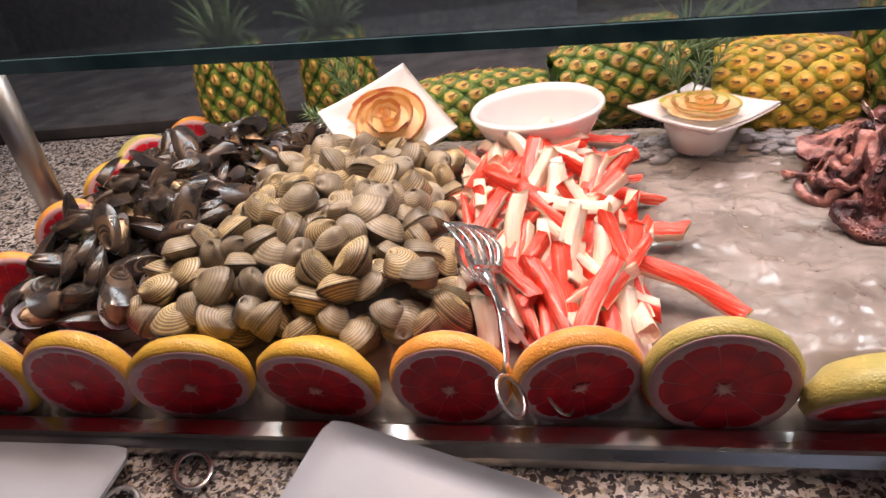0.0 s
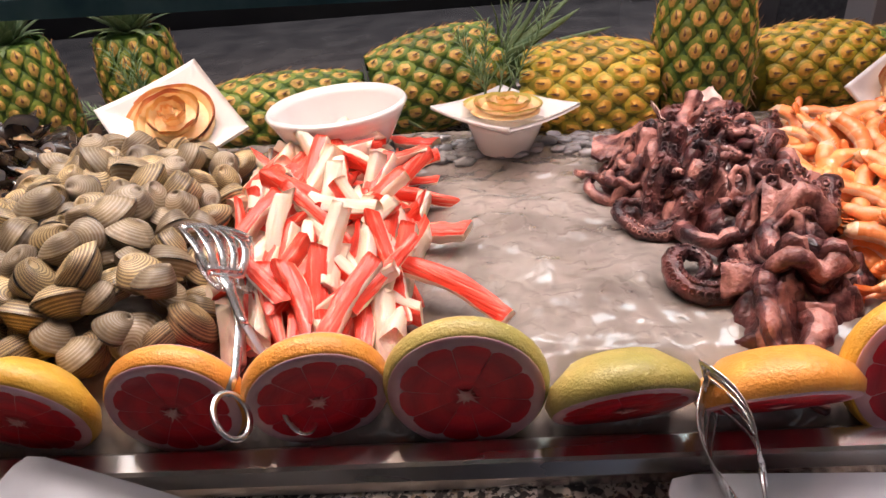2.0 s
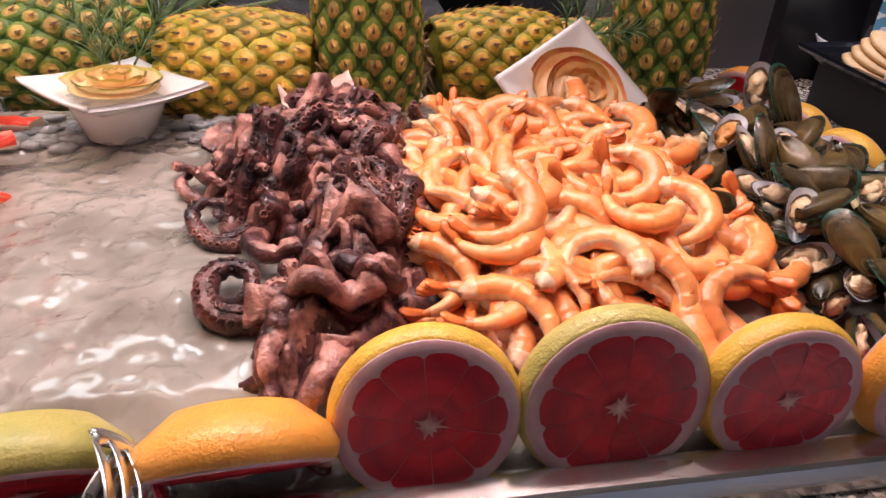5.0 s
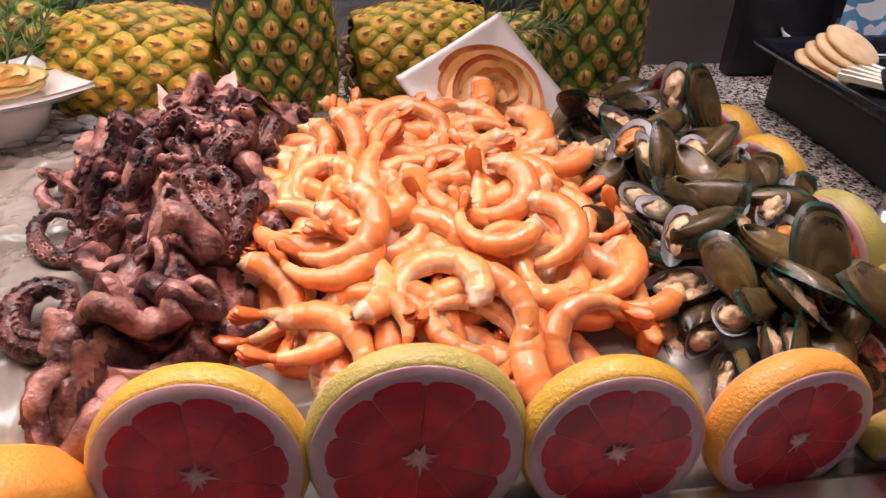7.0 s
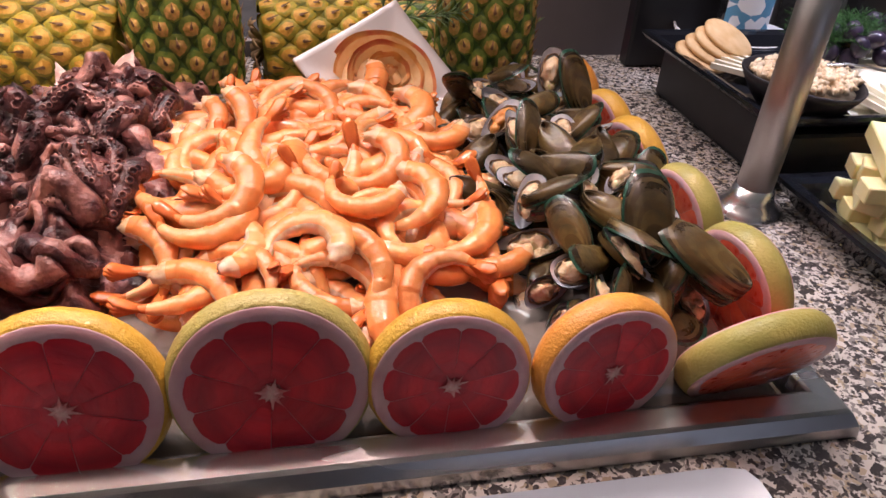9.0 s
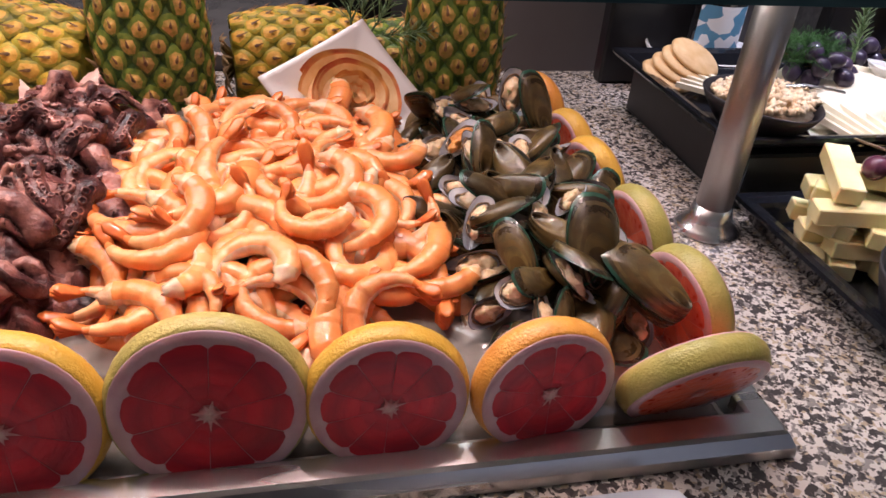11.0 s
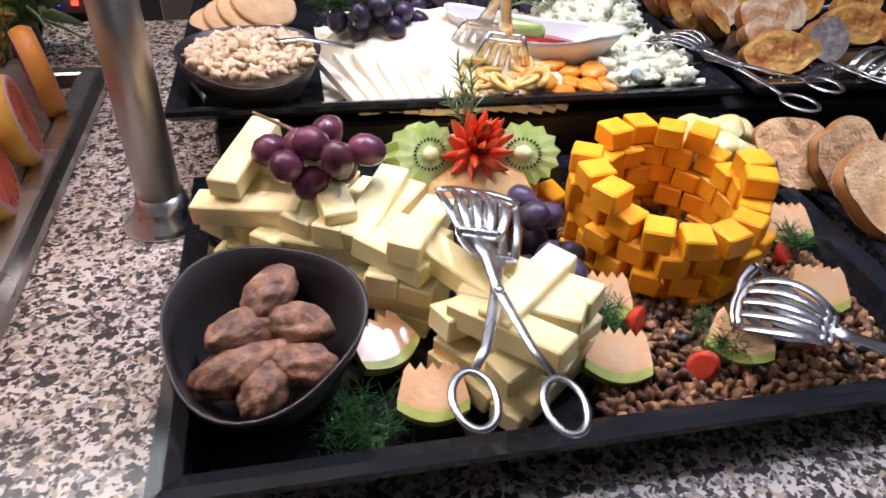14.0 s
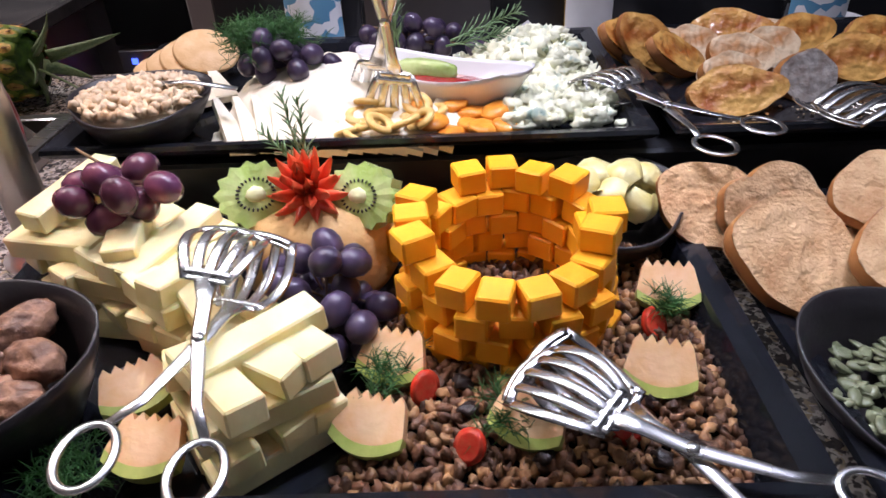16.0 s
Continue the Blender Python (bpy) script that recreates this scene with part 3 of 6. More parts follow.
# ---- seafood pan ----
PX0, PX1, PY0, PY1 = -0.435, 1.122, 0.370, 0.952
prof = [(0, 0.901), (0.001, 0.909), (0.006, 0.9175), (0.009, 0.9190), (0.024, 0.9200), (0.027, 0.9185), (0.031, 0.904)]


def ring_frame(x0, y0, x1, y1, prof, slot=0, floor=True):
    g = Geo()
    for inset, z in prof:
        g.v += [(x0 + inset, y0 + inset, z), (x1 - inset, y0 + inset, z), (x1 - inset, y1 - inset, z), (x0 + inset, y1 - inset, z)]
    for i in range(len(prof) - 1):
        for s in range(4):
            a, b = 4 * i, 4 * i + 4
            g.f.append((a + s, a + (s + 1) % 4, b + (s + 1) % 4, b + s))
            g.k.append(slot)
    n = 4 * (len(prof) - 1)
    if floor:
        g.f.append((n, n + 1, n + 2, n + 3))
        g.k.append(slot)
    return g


pan = thing("seafood_pan", "large stainless steel display pan with a wide rim", "serving pan")
part("rim", ring_frame(PX0, PY0, PX1, PY1, prof, floor=False), [PANSTEEL], pan, smooth=False)
part("pan_floor", Geo().box(PX1 - PX0 - 0.063, PY1 - PY0 - 0.063, 0.002, ((PX0 + PX1) / 2, (PY0 + PY1) / 2, 0.9035), 0.0005), [PANSTEEL], pan, smooth=False)


def ice_z(x, y):
    n1 = noise.noise((x * 12, y * 12, 0.3)) * 0.005 + noise.noise((x * 34, y * 34, 7.0)) * 0.0024 + max(0, noise.noise((x * 60, y * 60, 2.0)) - 0.1) * 0.004
    front = min(1, max(0, (y - 0.405) / 0.05))
    side = min(1, max(0, (x + 0.40) / 0.04), max(0, (1.085 - x) / 0.04))
    return 0.907 + (0.040 + n1) * front ** 0.6 * max(0, side)


def ice_point(u, v):
    x, y = -0.40 + 1.485 * u, 0.404 + 0.50 * v
    return (x, y, ice_z(x, y))


ice = thing("ice_bed", "melting crushed ice filling the steel pan", "ice", geo=Geo().grid(ice_point, 330, 120), mats=[ICE], kind="stuff")
rng = random.Random(3)
g = Geo()
for i in range(150):
    x = rng.uniform(0.22, 0.62)
    y = 0.84 + rng.uniform(-0.035, 0.04) - 0.06 * (x - 0.3)
    s = rng.uniform(0.004, 0.010)
    g.blob((s * 1.4, s, s * 0.6), (x, y, ice_z(x, y) + 0.003), 0, 0.5, 8, 6, seed=i * 1.3)
thing("ice_lumps", "frosty ice lumps along the back of the pan", "ice", geo=g, mats=[ICEW], kind="stuff")

# ---- grapefruit slices ----


def grapefruit(code, flesh, r, rind_label, cap=False):
    t = thing("grapefruit_slice", f"thick cut grapefruit slice with {rind_label} rind and juicy red flesh", "grapefruit", group="grapefruit slices round the pan")
    depth = 0.034 if cap else 0.019
    turn = pose(0, 0, 0, 90)
    prof = [(r * 0.955, 0.0), (r * 0.99, -0.002), (r * 1.03, -0.008), (r * (0.95 if cap else 1.03), -0.018 if cap else -0.013), (r * (0.62 if cap else 0.99), -depth + 0.002), (r * (0.45 if cap else 0.955), -depth)]
    part("rind", Geo().lathe(prof[::-1], 40, m=turn), [RINDS[code]], t)
    backside = pose(0, depth, 0, 0, 0, 180)
    seg = Geo()
    n, inner, outer = 10, 0.11 * r, 0.845 * r
    half = math.pi / n * 0.985

    def fn(u, v):
        a = -half + 2 * half * v
        rim = outer * (0.90 + 0.10 * max(0, math.cos(a / half * math.pi / 2)) ** 0.5)
        rr = inner + (rim - inner) * u
        lift = 0.0004 * math.sin(math.pi * u) ** 0.5 * math.cos(a / half * 1.3) ** 0.5 + 0.0012 if 0 < u < 1 else 0.0009
        return turn @ Vector((rr * math.cos(a), rr * math.sin(a), lift))
    seg.grid(fn, 6, 8, 0)
    me = seg.mesh("segment", [flesh])
    pith = Geo().lathe([(r * 0.966, -0.001), (r * 0.95, 0.0007), (r * 0.82, 0.0010), (r * 0.80, 0.0008)], 40, m=turn).mesh("pith", [PITH])
    skin = Geo().lathe([(r * 0.82, 0.0007), (r * 0.3, 0.0008), (0.0, 0.0008)], 32, m=turn).mesh("membrane", [MEMBRANE])
    for side in (Matrix(),) if cap else (Matrix(), backside):
        part("pith", pith, None, t, m=side)
        part("membrane", skin, None, t, m=side)
        for i in range(n):
            part("segment", me, None, t, m=side @ pose(0, 0, 0, 0, i * 360 / n + 9, 0))
    rr = random.Random(int(r * 1e5))
    c = Geo()
    spokes = [r * (rr.uniform(0.08, 0.24) if k % 2 else rr.uniform(0.05, 0.10)) for k in range(22)]
    c.v = [tuple(turn @ Vector((q * math.cos(k * math.pi / 11), q * math.sin(k * math.pi / 11), 0.0021))) for k, q in enumerate(spokes)] + [tuple(turn @ Vector((0, 0, 0.0034)))]
    c.f, c.k = [(k, (k + 1) % 22, 22) for k in range(22)], [0] * 22
    part("core", c, [CORE], t)
    return t


GF = {}
for code, words in (("y", "yellow"), ("o", "orange"), ("g", "green-yellow")):
    GF[code] = grapefruit(code, FLESH, 0.051, words)
GF["p"] = grapefruit("g", FLESHP, 0.049, "green-yellow")
GF["py"] = grapefruit("y", FLESHP, 0.0492, "dull yellow")
GF["gc"] = grapefruit("g", FLESH, 0.051, "green domed", True)
GF["oc"] = grapefruit("o", FLESH, 0.051, "orange domed", True)
GF["yc"] = grapefruit("y", FLESH, 0.051, "yellow domed", True)


def slice_at(code, x, y, lean, yaw=0.0, r=0.051, spin=0.0, z0=0.905, size=1.0):
    m = pose(x, y, z0 + size * r * math.cos(radians(lean)) + 0.001, 0, 0, yaw) @ pose(0, 0, 0, lean, 0, 0) @ pose(0, 0, 0, 0, spin, 0)
    return put(GF[code], m @ Matrix.Diagonal((size, 1, size, 1)))


for code, x, y, lean, yaw, spin, size in (
        ("y", -0.305, 0.403, 5, -8, 30, 1.0), ("y", -0.200, 0.400, 6, 3, 75, 1.0), ("yc", -0.088, 0.398, 14, 12, 120, 1.02), ("yc", 0.026, 0.398, 16, -4, 200, 1.0),
        ("o", 0.138, 0.400, 6, 0, 160, 0.96), ("o", 0.240, 0.402, 10, 12, 20, 1.02), ("g", 0.342, 0.398, 4, 0, 90, 1.08), ("gc", 0.446, 0.392, 33, 6, 45, 0.98),
        ("oc", 0.546, 0.392, 38, 3, 10, 1.0), ("y", 0.645, 0.402, -13, 0, 60, 1.03), ("g", 0.752, 0.402, -9, 0, 140, 1.02), ("y", 0.853, 0.398, -7, 0, 33, 0.95),
        ("o", 0.951, 0.397, -3, 7, 170, 0.94)):
    slice_at(code, x, y, lean, yaw, spin=spin, size=size)
slice_at("p", 1.052, 0.396, 25, 6, 0.049, 20, 0.899)
for x, y, lean, yaw, code in ((1.072, 0.474, 8, -80, "p"), (1.074, 0.568, 8, -82, "p"), (1.074, 0.668, 12, -78, "py"), (1.076, 0.748, 8, -76, "py"), (1.072, 0.852, 5, -66, "o")):
    slice_at(code, x, y, lean, yaw, 0.049, z0=0.906, size=0.90)
for x, y, lean, yaw, code in ((-0.385, 0.545, -6, 30, "o"), (-0.388, 0.668, -6, 36, "o"), (-0.388, 0.778, -6, 44, "y"), (-0.385, 0.858, -6, 60, "g"), (-0.352, 0.935, -5, 14, "o")):
    slice_at(code, x, y, lean, yaw, 0.049, z0=0.906, size=0.94)

# ---- pineapples ----


def pineapple(length, radius, skin, eye, label, crown=0, dry=False, leaf=1.0):
    """Axis along z from 0 to length; crown: number of leaves."""
    t = thing("pineapple", label, "pineapple", group="pineapples behind the seafood")

    def rad(v):
        return radius * (0.62 + 0.38 * math.sin(math.pi * min(1, max(0, 0.12 + v * 0.80))) ** 0.6) if 0 < v < 1 else radius * 0.55
    prof = [(0.0, 0.0)] + [(rad(v) * 0.965, length * v) for v in [i / 10 for i in range(11)]] + [(0.0, length)]
    part("body", Geo().lathe(prof, 20), [skin], t)
    rr = random.Random(int(length * 1e4) + crown)
    g = Geo()
    rows, cols = max(7, round(length / 0.0185)), round(2 * math.pi * radius / 0.0295)
    for i in range(rows):
        v = (i + 0.5) / rows
        for j in range(cols):
            a0 = 2 * math.pi * (j + 0.5 * (i % 2)) / cols
            w, h = math.pi / cols * 0.98, 0.92 / rows

            def sp(da, dv, lift):
                vv = min(1, max(0, v + dv))
                r = rad(min(0.999, max(0.001, vv))) + lift
                return (r * math.cos(a0 + da), r * math.sin(a0 + da), length * vv)
            b = len(g.v)
            jit = [rr.uniform(0.78, 1.16) for _ in range(8)]
            for wide, lift in ((1.14, -0.0026), (0.84, 0.0014), (0.56, 0.0030), (0.13, 0.0036)):
                for k in range(8):
                    an = k * math.pi / 4
                    q = wide * (jit[k] if wide < 1 else 1)
                    g.v.append(sp(w * math.cos(an) * q, h * math.sin(an) * q - (0.12 * h if wide < 0.7 else 0), lift))
            g.v.append(sp(rr.uniform(-0.1, 0.1) * w, rr.uniform(0.30, 0.70) * h, 0.0088))
            for k in range(8):
                k2 = (k + 1) % 8
                for ring in range(3):
                    g.f.append((b + 8 * ring + k, b + 8 * ring + k2, b + 8 * ring + 8 + k2, b + 8 * ring + 8 + k))
                    g.k.append((0, 1, 2)[ring])
                g.f.append((b + 24 + k, b + 24 + k2, b + 32))
                g.k.append(3)
    part("rind", g, [skin, PMID if skin == PGREEN else PMID2, eye, PTIP], t, kind="stuff")
    if crown:
        c = Geo()
        for i in range(crown):
            k = i / crown
            a, lean, ln = i * 2.4, radians(70 - 62 * k + rr.uniform(-8, 8)), leaf * (0.05 + 0.05 * k) * rr.uniform(0.85, 1.15)
            pts, wid = [], []
            for s in range(6):
                u = s / 5
                bend = lean * (1 + 0.35 * u)
                out, upz = 0.012 + ln * u * math.sin(bend), ln * u * math.cos(bend)
                pts.append((out * math.cos(a), out * math.sin(a), length - 0.004 + 0.02 * k + upz))
                wid.append(0.0095 * (1 - u) ** 0.7 + 0.0004)
            c.tube(pts, wid, 6, 0, 0.22, up=(math.cos(a) * 0.3, math.sin(a) * 0.3, 1))
        part("crown", c, [CROWN], t, "stiff grey-green leaves")
    if dry:
        c = Geo()
        for i in range(14):
            a = i * 2.4
            c.tube([(0.008 * math.cos(a), 0.008 * math.sin(a), 0.002), (0.03 * math.cos(a), 0.03 * math.sin(a), -0.012), (0.045 * math.cos(a) + 0.01, 0.045 * math.sin(a), -0.010 + 0.01 * rr.random())], [0.006, 0.005, 0.001], 5, 0, 0.3)
        part("dry_leaves", c, [DRYLEAF], t, "dry brown leaves at the base")
    return t


PZ = 0.906
upright = "upright green pineapple with orange eyes"
put(pineapple(0.185, 0.060, PGREEN, PEYE, upright + " with crown", 34), pose(-0.285, 0.995, 0.901 , 0, 0, 20))
put(pineapple(0.180, 0.058, PGREEN, PEYE, upright + " with leafy crown", 34), pose(-0.125, 1.030, 0.901, 0, 0, 70))
put(pineapple(0.205, 0.056, PGREEN, PEYE, "green pineapple lying on its side with a stub of crown", 16), pose(0.000, 0.965, PZ + 0.058, 0, 90, 6))
put(pineapple(0.185, 0.068, PGREEN, PEYE, "green pineapple lying on its side with long crown leaves", 30, leaf=1.5), pose(0.215, 1.005, 0.901 + 0.068, 0, 90, 14) @ pose(0, 0, 0, 0, -8, 0))
put(pineapple(0.170, 0.069, PYELL, PEYE2, "ripe yellow pineapple lying on its side", 0, True), pose(0.590, 0.920, PZ + 0.070, 0, -90, -10))
put(pineapple(0.200, 0.061, PGREEN, PEYE, upright, 30), pose(0.645, 0.925, PZ, 0, 0, 10))
put(pineapple(0.165, 0.063, PYELL, PEYE2, "ripe yellow pineapple lying behind a dish", 0, True), pose(0.725, 0.975, PZ + 0.063, 0, 90, 8))
put(pineapple(0.205, 0.056, PGREEN, PEYE, upright + " by the pan's end", 30), pose(0.985, 0.905, PZ, 0, 0, 40))
put(pineapple(0.17, 0.05, PGREEN, PEYE, "green pineapple lying behind with its crown towards the end", 7), pose(0.86, 1.035, 0.901 + 0.055, 0, 90, 0))

# ---- white dishes with apple roses ----


def square_dish(size, lift, rim, foot):
    """A square dish whose corners curve up; its middle bottom lies at the origin."""
    g = Geo()

    def top(u, v, dz):
        x, y = (u - 0.5) * 2, (v - 0.5) * 2
        m = max(abs(x), abs(y))
        z = lift * min(1, m / 0.62) ** 3 if m < 0.62 else lift + rim * (m - 0.62) / 0.38 + 0.35 * rim * (x * x * y * y)
        return (x * size / 2 * (1 - 0.05 * (1 - abs(y)) * 0), y * size / 2, z + dz)
    g.grid(lambda u, v: top(u, v, 0.0), 24, 24)
    g.grid(lambda u, v: top(u, v, -0.0045), 24, 24, flip=True)
    n = 25
    for base_edge in ([i * n for i in range(n)], [i * n + n - 1 for i in range(n)], list(range(n)), [(n - 1) * n + i for i in range(n)]):
        for a, b in zip(base_edge, base_edge[1:]):
            g.f.append((a, b, b + n * n, a + n * n))
            g.k.append(0)
    if foot:
        g.lathe([(0.030, -foot), (0.033, -foot + 0.001), (0.044, -0.004), (0.047, 0.003)], 32)
    return g


def rose(radius, height, mats, label, m):
    """A rose of thin apple slices set in rings."""
    t = thing("apple_rose", label, "garnish", m)
    for layer in range(16):
        layer *= 0.6
        r1 = radius * (0.10 + 0.90 * layer / 9)
        a0 = layer * 2.1
        span = 2.0 + 0.7 * (layer % 3)

        def fn(u, v):
            a = a0 + span * u
            r = r1 * (0.88 + 0.14 * u) + radius * 0.16 * v * (0.3 + layer / 9)
            z = height * (0.42 - 0.36 * (layer / 9) ** 2 + (0.58 - 0.22 * (layer / 9) ** 1.3) * v) * (1 + 0.06 * math.sin(7 * a + layer) * v)
            return Vector((r * math.cos(a), r * math.sin(a), z))
        g = Geo().grid(fn, 24, 6, lambda u, v: 1 if v > 0.8 else 0)
        g.grid(lambda u, v: fn(u, v) * 0.97, 24, 6, lambda u, v: 1 if v > 0.8 else 0, flip=True)
        part("petal", g, mats, t)
    part("base", Geo().lathe([(radius * 0.98, 0.001), (radius * 0.9, height * 0.12), (radius * 0.5, height * 0.42), (0.0, height * 0.55)], 20), [mats[0]], t)
    return t


def sprig(at, direction, length, n, rng, mats, needle=0.018, thick=0.0007, group=""):
    g = Geo()
    d = Vector(direction).normalized()
    bend = Vector((rng.uniform(-0.2, 0.2), rng.uniform(-0.2, 0.2), 0))
    pts = [Vector(at) + d * length * u + bend * length * u * u * 0.5 for u in [i / 6 for i in range(7)]]
    g.tube(pts, [0.0013 * (1 - 0.6 * i / 6) for i in range(7)], 5)
    for i in range(n):
        u = 0.12 + 0.88 * i / n
        k = min(5, int(u * 6))
        p = pts[k].lerp(pts[k + 1], u * 6 - k)
        side = d.orthogonal().normalized()
        side.rotate(Matrix.Rotation(i * 2.4, 3, d))
        tip = p + (side * 0.75 + d * 0.85).normalized() * needle * rng.uniform(0.8, 1.15) * (1.15 - 0.4 * u)
        g.tube([p, p.lerp(tip, 0.5) + d * needle * 0.05, tip], [thick, thick * 1.4, thick * 0.4], 4, 0, 0.6)
    return g


def basis(origin, xa, ya):
    x = Vector(xa).normalized()
    z = x.cross(Vector(ya)).normalized()
    y = z.cross(x)
    m = Matrix((x, y, z)).transposed().to_4x4()
    m.translation = origin
    return m


rng = random.Random(11)
dish_m = basis((0.007, 0.805, 1.014), (0.182, -0.015, -0.027), (0.015, 0.078, 0.045)) @ pose(0, 0, 0, 0, 0, 45)
thing("square_dish", "white square porcelain dish propped up to face the front", "dish", dish_m, geo=square_dish(0.130, 0.006, 0.010, 0), mats=[PORCELAIN])
rose(0.046, 0.030, [APPLE, APPLERED], "rose of thin apple peel on a white dish", dish_m @ pose(0.002, -0.002, 0.006))
dish_m3 = basis((0.857, 0.815, 0.974), (0.172, 0.0, -0.042), (0.015, 0.07, 0.060)) @ pose(0, 0, 0, 0, 0, 45)
thing("square_dish", "white square porcelain dish leaning on the pineapples", "dish", dish_m3, geo=square_dish(0.138, 0.006, 0.010, 0), mats=[PORCELAIN])
rose(0.050, 0.032, [APPLE, APPLERED], "large rose of apple peel on a leaning dish", dish_m3 @ pose(0, 0, 0.006))
dish_m2 = pose(0.392, 0.835, 0.985, 0, 4, 45)
thing("footed_dish", "white square footed porcelain dish on the ice", "dish", dish_m2, geo=square_dish(0.125, 0.004, 0.012, 0.036), mats=[PORCELAIN])
rose(0.043, 0.018, [APPLE, APPLEGREEN], "flat green apple rose in a footed dish", dish_m2 @ pose(0, 0, 0.012))
for at, dr, ln in (((-0.045, 0.86, 1.005), (-0.4, 0.15, 1), 0.095), ((-0.06, 0.85, 1.0), (-0.9, 0.1, 0.35), 0.07), ((-0.05, 0.865, 1.0), (-0.1, 0.2, 1), 0.09),
                   ((0.385, 0.875, 0.995), (0.3, 0.3, 1), 0.13), ((0.375, 0.88, 0.995), (-0.35, 0.2, 1), 0.085), ((0.395, 0.885, 0.995), (0.6, 0.4, 0.9), 0.14), ((0.37, 0.885, 0.995), (0.05, 0.3, 1), 0.09),
                   ((0.875, 0.890, 1.03), (0.15, 0.1, 1), 0.10), ((0.885, 0.890, 1.03), (0.5, -0.1, 0.75), 0.085), ((0.865, 0.890, 1.03), (-0.05, 0.2, 1), 0.09), ((0.885, 0.880, 1.03), (0.8, -0.3, 0.15), 0.07)):
    thing("rosemary_sprig", "fresh green rosemary sprig beside an apple rose", "herb", geo=sprig(at, dr, ln, 44, rng, 0, 0.024), mats=[HERB], group="rosemary sprigs")


def bowl(profile_out, wall, tilt=0.0, seg=48, squash=1.0):
    prof = list(profile_out) + [(max(r - wall, 0.0), z + (wall if i == len(profile_out) - 1 else wall * 0.6)) for i, (r, z) in reversed(list(enumerate(profile_out)))]
    g = Geo().lathe(prof, seg, squash=squash)
    if tilt:
        g.v = [(x, y, z + tilt * x * max(0, z) * 12) for x, y, z in g.v]
    return g


thing("white_bowl", "empty white porcelain bowl behind the crab sticks", "bowl", pose(0.196, 0.828, 0.954, -2, -1.5, 0),
      geo=bowl([(0.0, 0.0), (0.040, 0.0), (0.050, 0.008), (0.067, 0.034), (0.079, 0.056), (0.0845, 0.066)], 0.004), mats=[PORCELAIN])

# ---- clams ----


def valve(outline, pole, height, rings, nv, slot, inside_slot, rise=0.6, swell=1.9, ridge=0.0):
    """Half a shell: growth rings from the beak (pole) out to the outline; opens towards -z."""
    g = Geo()
    px, py = pole

    def pt(u, v, inner):
        x, y = outline(2 * math.pi * v)
        k = u * (0.985 if inner else 1)
        z = height * (rise * (1 - u) + swell * u * (1 - u))
        if ridge and not inner:
            z += ridge * (1 if int(round(u * rings)) % 2 else -1) * (1 - u) ** 0.3
        return (px + (x - px) * k, py + (y - py) * k, max(0, z * (0.84 if inner else 1)))
    g.grid(lambda u, v: pt(u, v, False), rings, nv, lambda u, v: slot(int(round(u * rings))), wrap_v=True)
    g.grid(lambda u, v: pt(u, v, True), max(6, rings // 3), nv, inside_slot, wrap_v=True, flip=True)
    return g


def clam_outline(a):
    fan = 1 + 0.05 * math.cos(2 * a)
    return (0.0230 * math.sin(a) * fan, 0.0185 - 0.0195 * math.cos(a) + 0.002 * math.sin(a))


def clam(shell, gape, label):
    t = thing("clam", label, "clam", group="clams on the ice")
    me = valve(clam_outline, (0.001, 0.004), 0.0170, 26, 26, lambda i: 1 if i % 2 and i > 3 else 0, 2, ridge=0.00022).mesh("shell_half", [shell, CLAMRING, NACRE])
    part("shell_half", me, None, t, m=pose(0, -0.018, 0.0003, gape))
    part("shell_half", me, None, t, m=pose(0, -0.018, -0.0003, -gape, 180, 0))
    if gape > 5:
        part("meat", Geo().blob((0.013, 0.011, 0.005), (0, 0.0, 0.0), 0, 0.4), [MEATC], t)
    return t


CLAMS = [clam(CLAM, 1.5, "closed grey-brown ridged clam shell in the pile"), clam(CLAMD, 1.5, "closed dark grey ridged clam shell"), clam(CLAM, 13, "slightly open ridged clam shell in the pile"), clam(CLAMD, 24, "gaping dark clam shell with its meat showing")]
CP = [(-0.10, 0.79), (-0.02, 0.805), (0.09, 0.775), (0.105, 0.66), (0.115, 0.55), (0.145, 0.47), (0.09, 0.448), (-0.05, 0.448), (-0.17, 0.452), (-0.19, 0.53), (-0.14, 0.64), (-0.15, 0.74)]
rng = random.Random(21)


def heap(p, poly, base, high, run):
    d = edge_far(p, poly)
    return base + high * min(1, d / run) ** 0.7


for lift, gap, shrink in ((-0.022, 0.034, 0.004), (0.0, 0.0225, 0.0)):
    for p in scatter(CP, gap, rng, 6000, shrink):
        z = heap(p, CP, 0.966, 0.046, 0.060) + lift + rng.uniform(-0.006, 0.008)
        s = rng.uniform(0.80, 1.12)
        put(rng.choice((CLAMS[0], CLAMS[0], CLAMS[0], CLAMS[1], CLAMS[1], CLAMS[2], CLAMS[3])), pose(p[0], p[1], z, 0, 0, rng.uniform(0, 360)) @ pose(0, 0, 0, rng.uniform(-65, 45), rng.uniform(-50, 50), 0) @ Matrix.Diagonal((s, s, s * rng.uniform(0.9, 1.1), 1)))

# ---- mussels ----


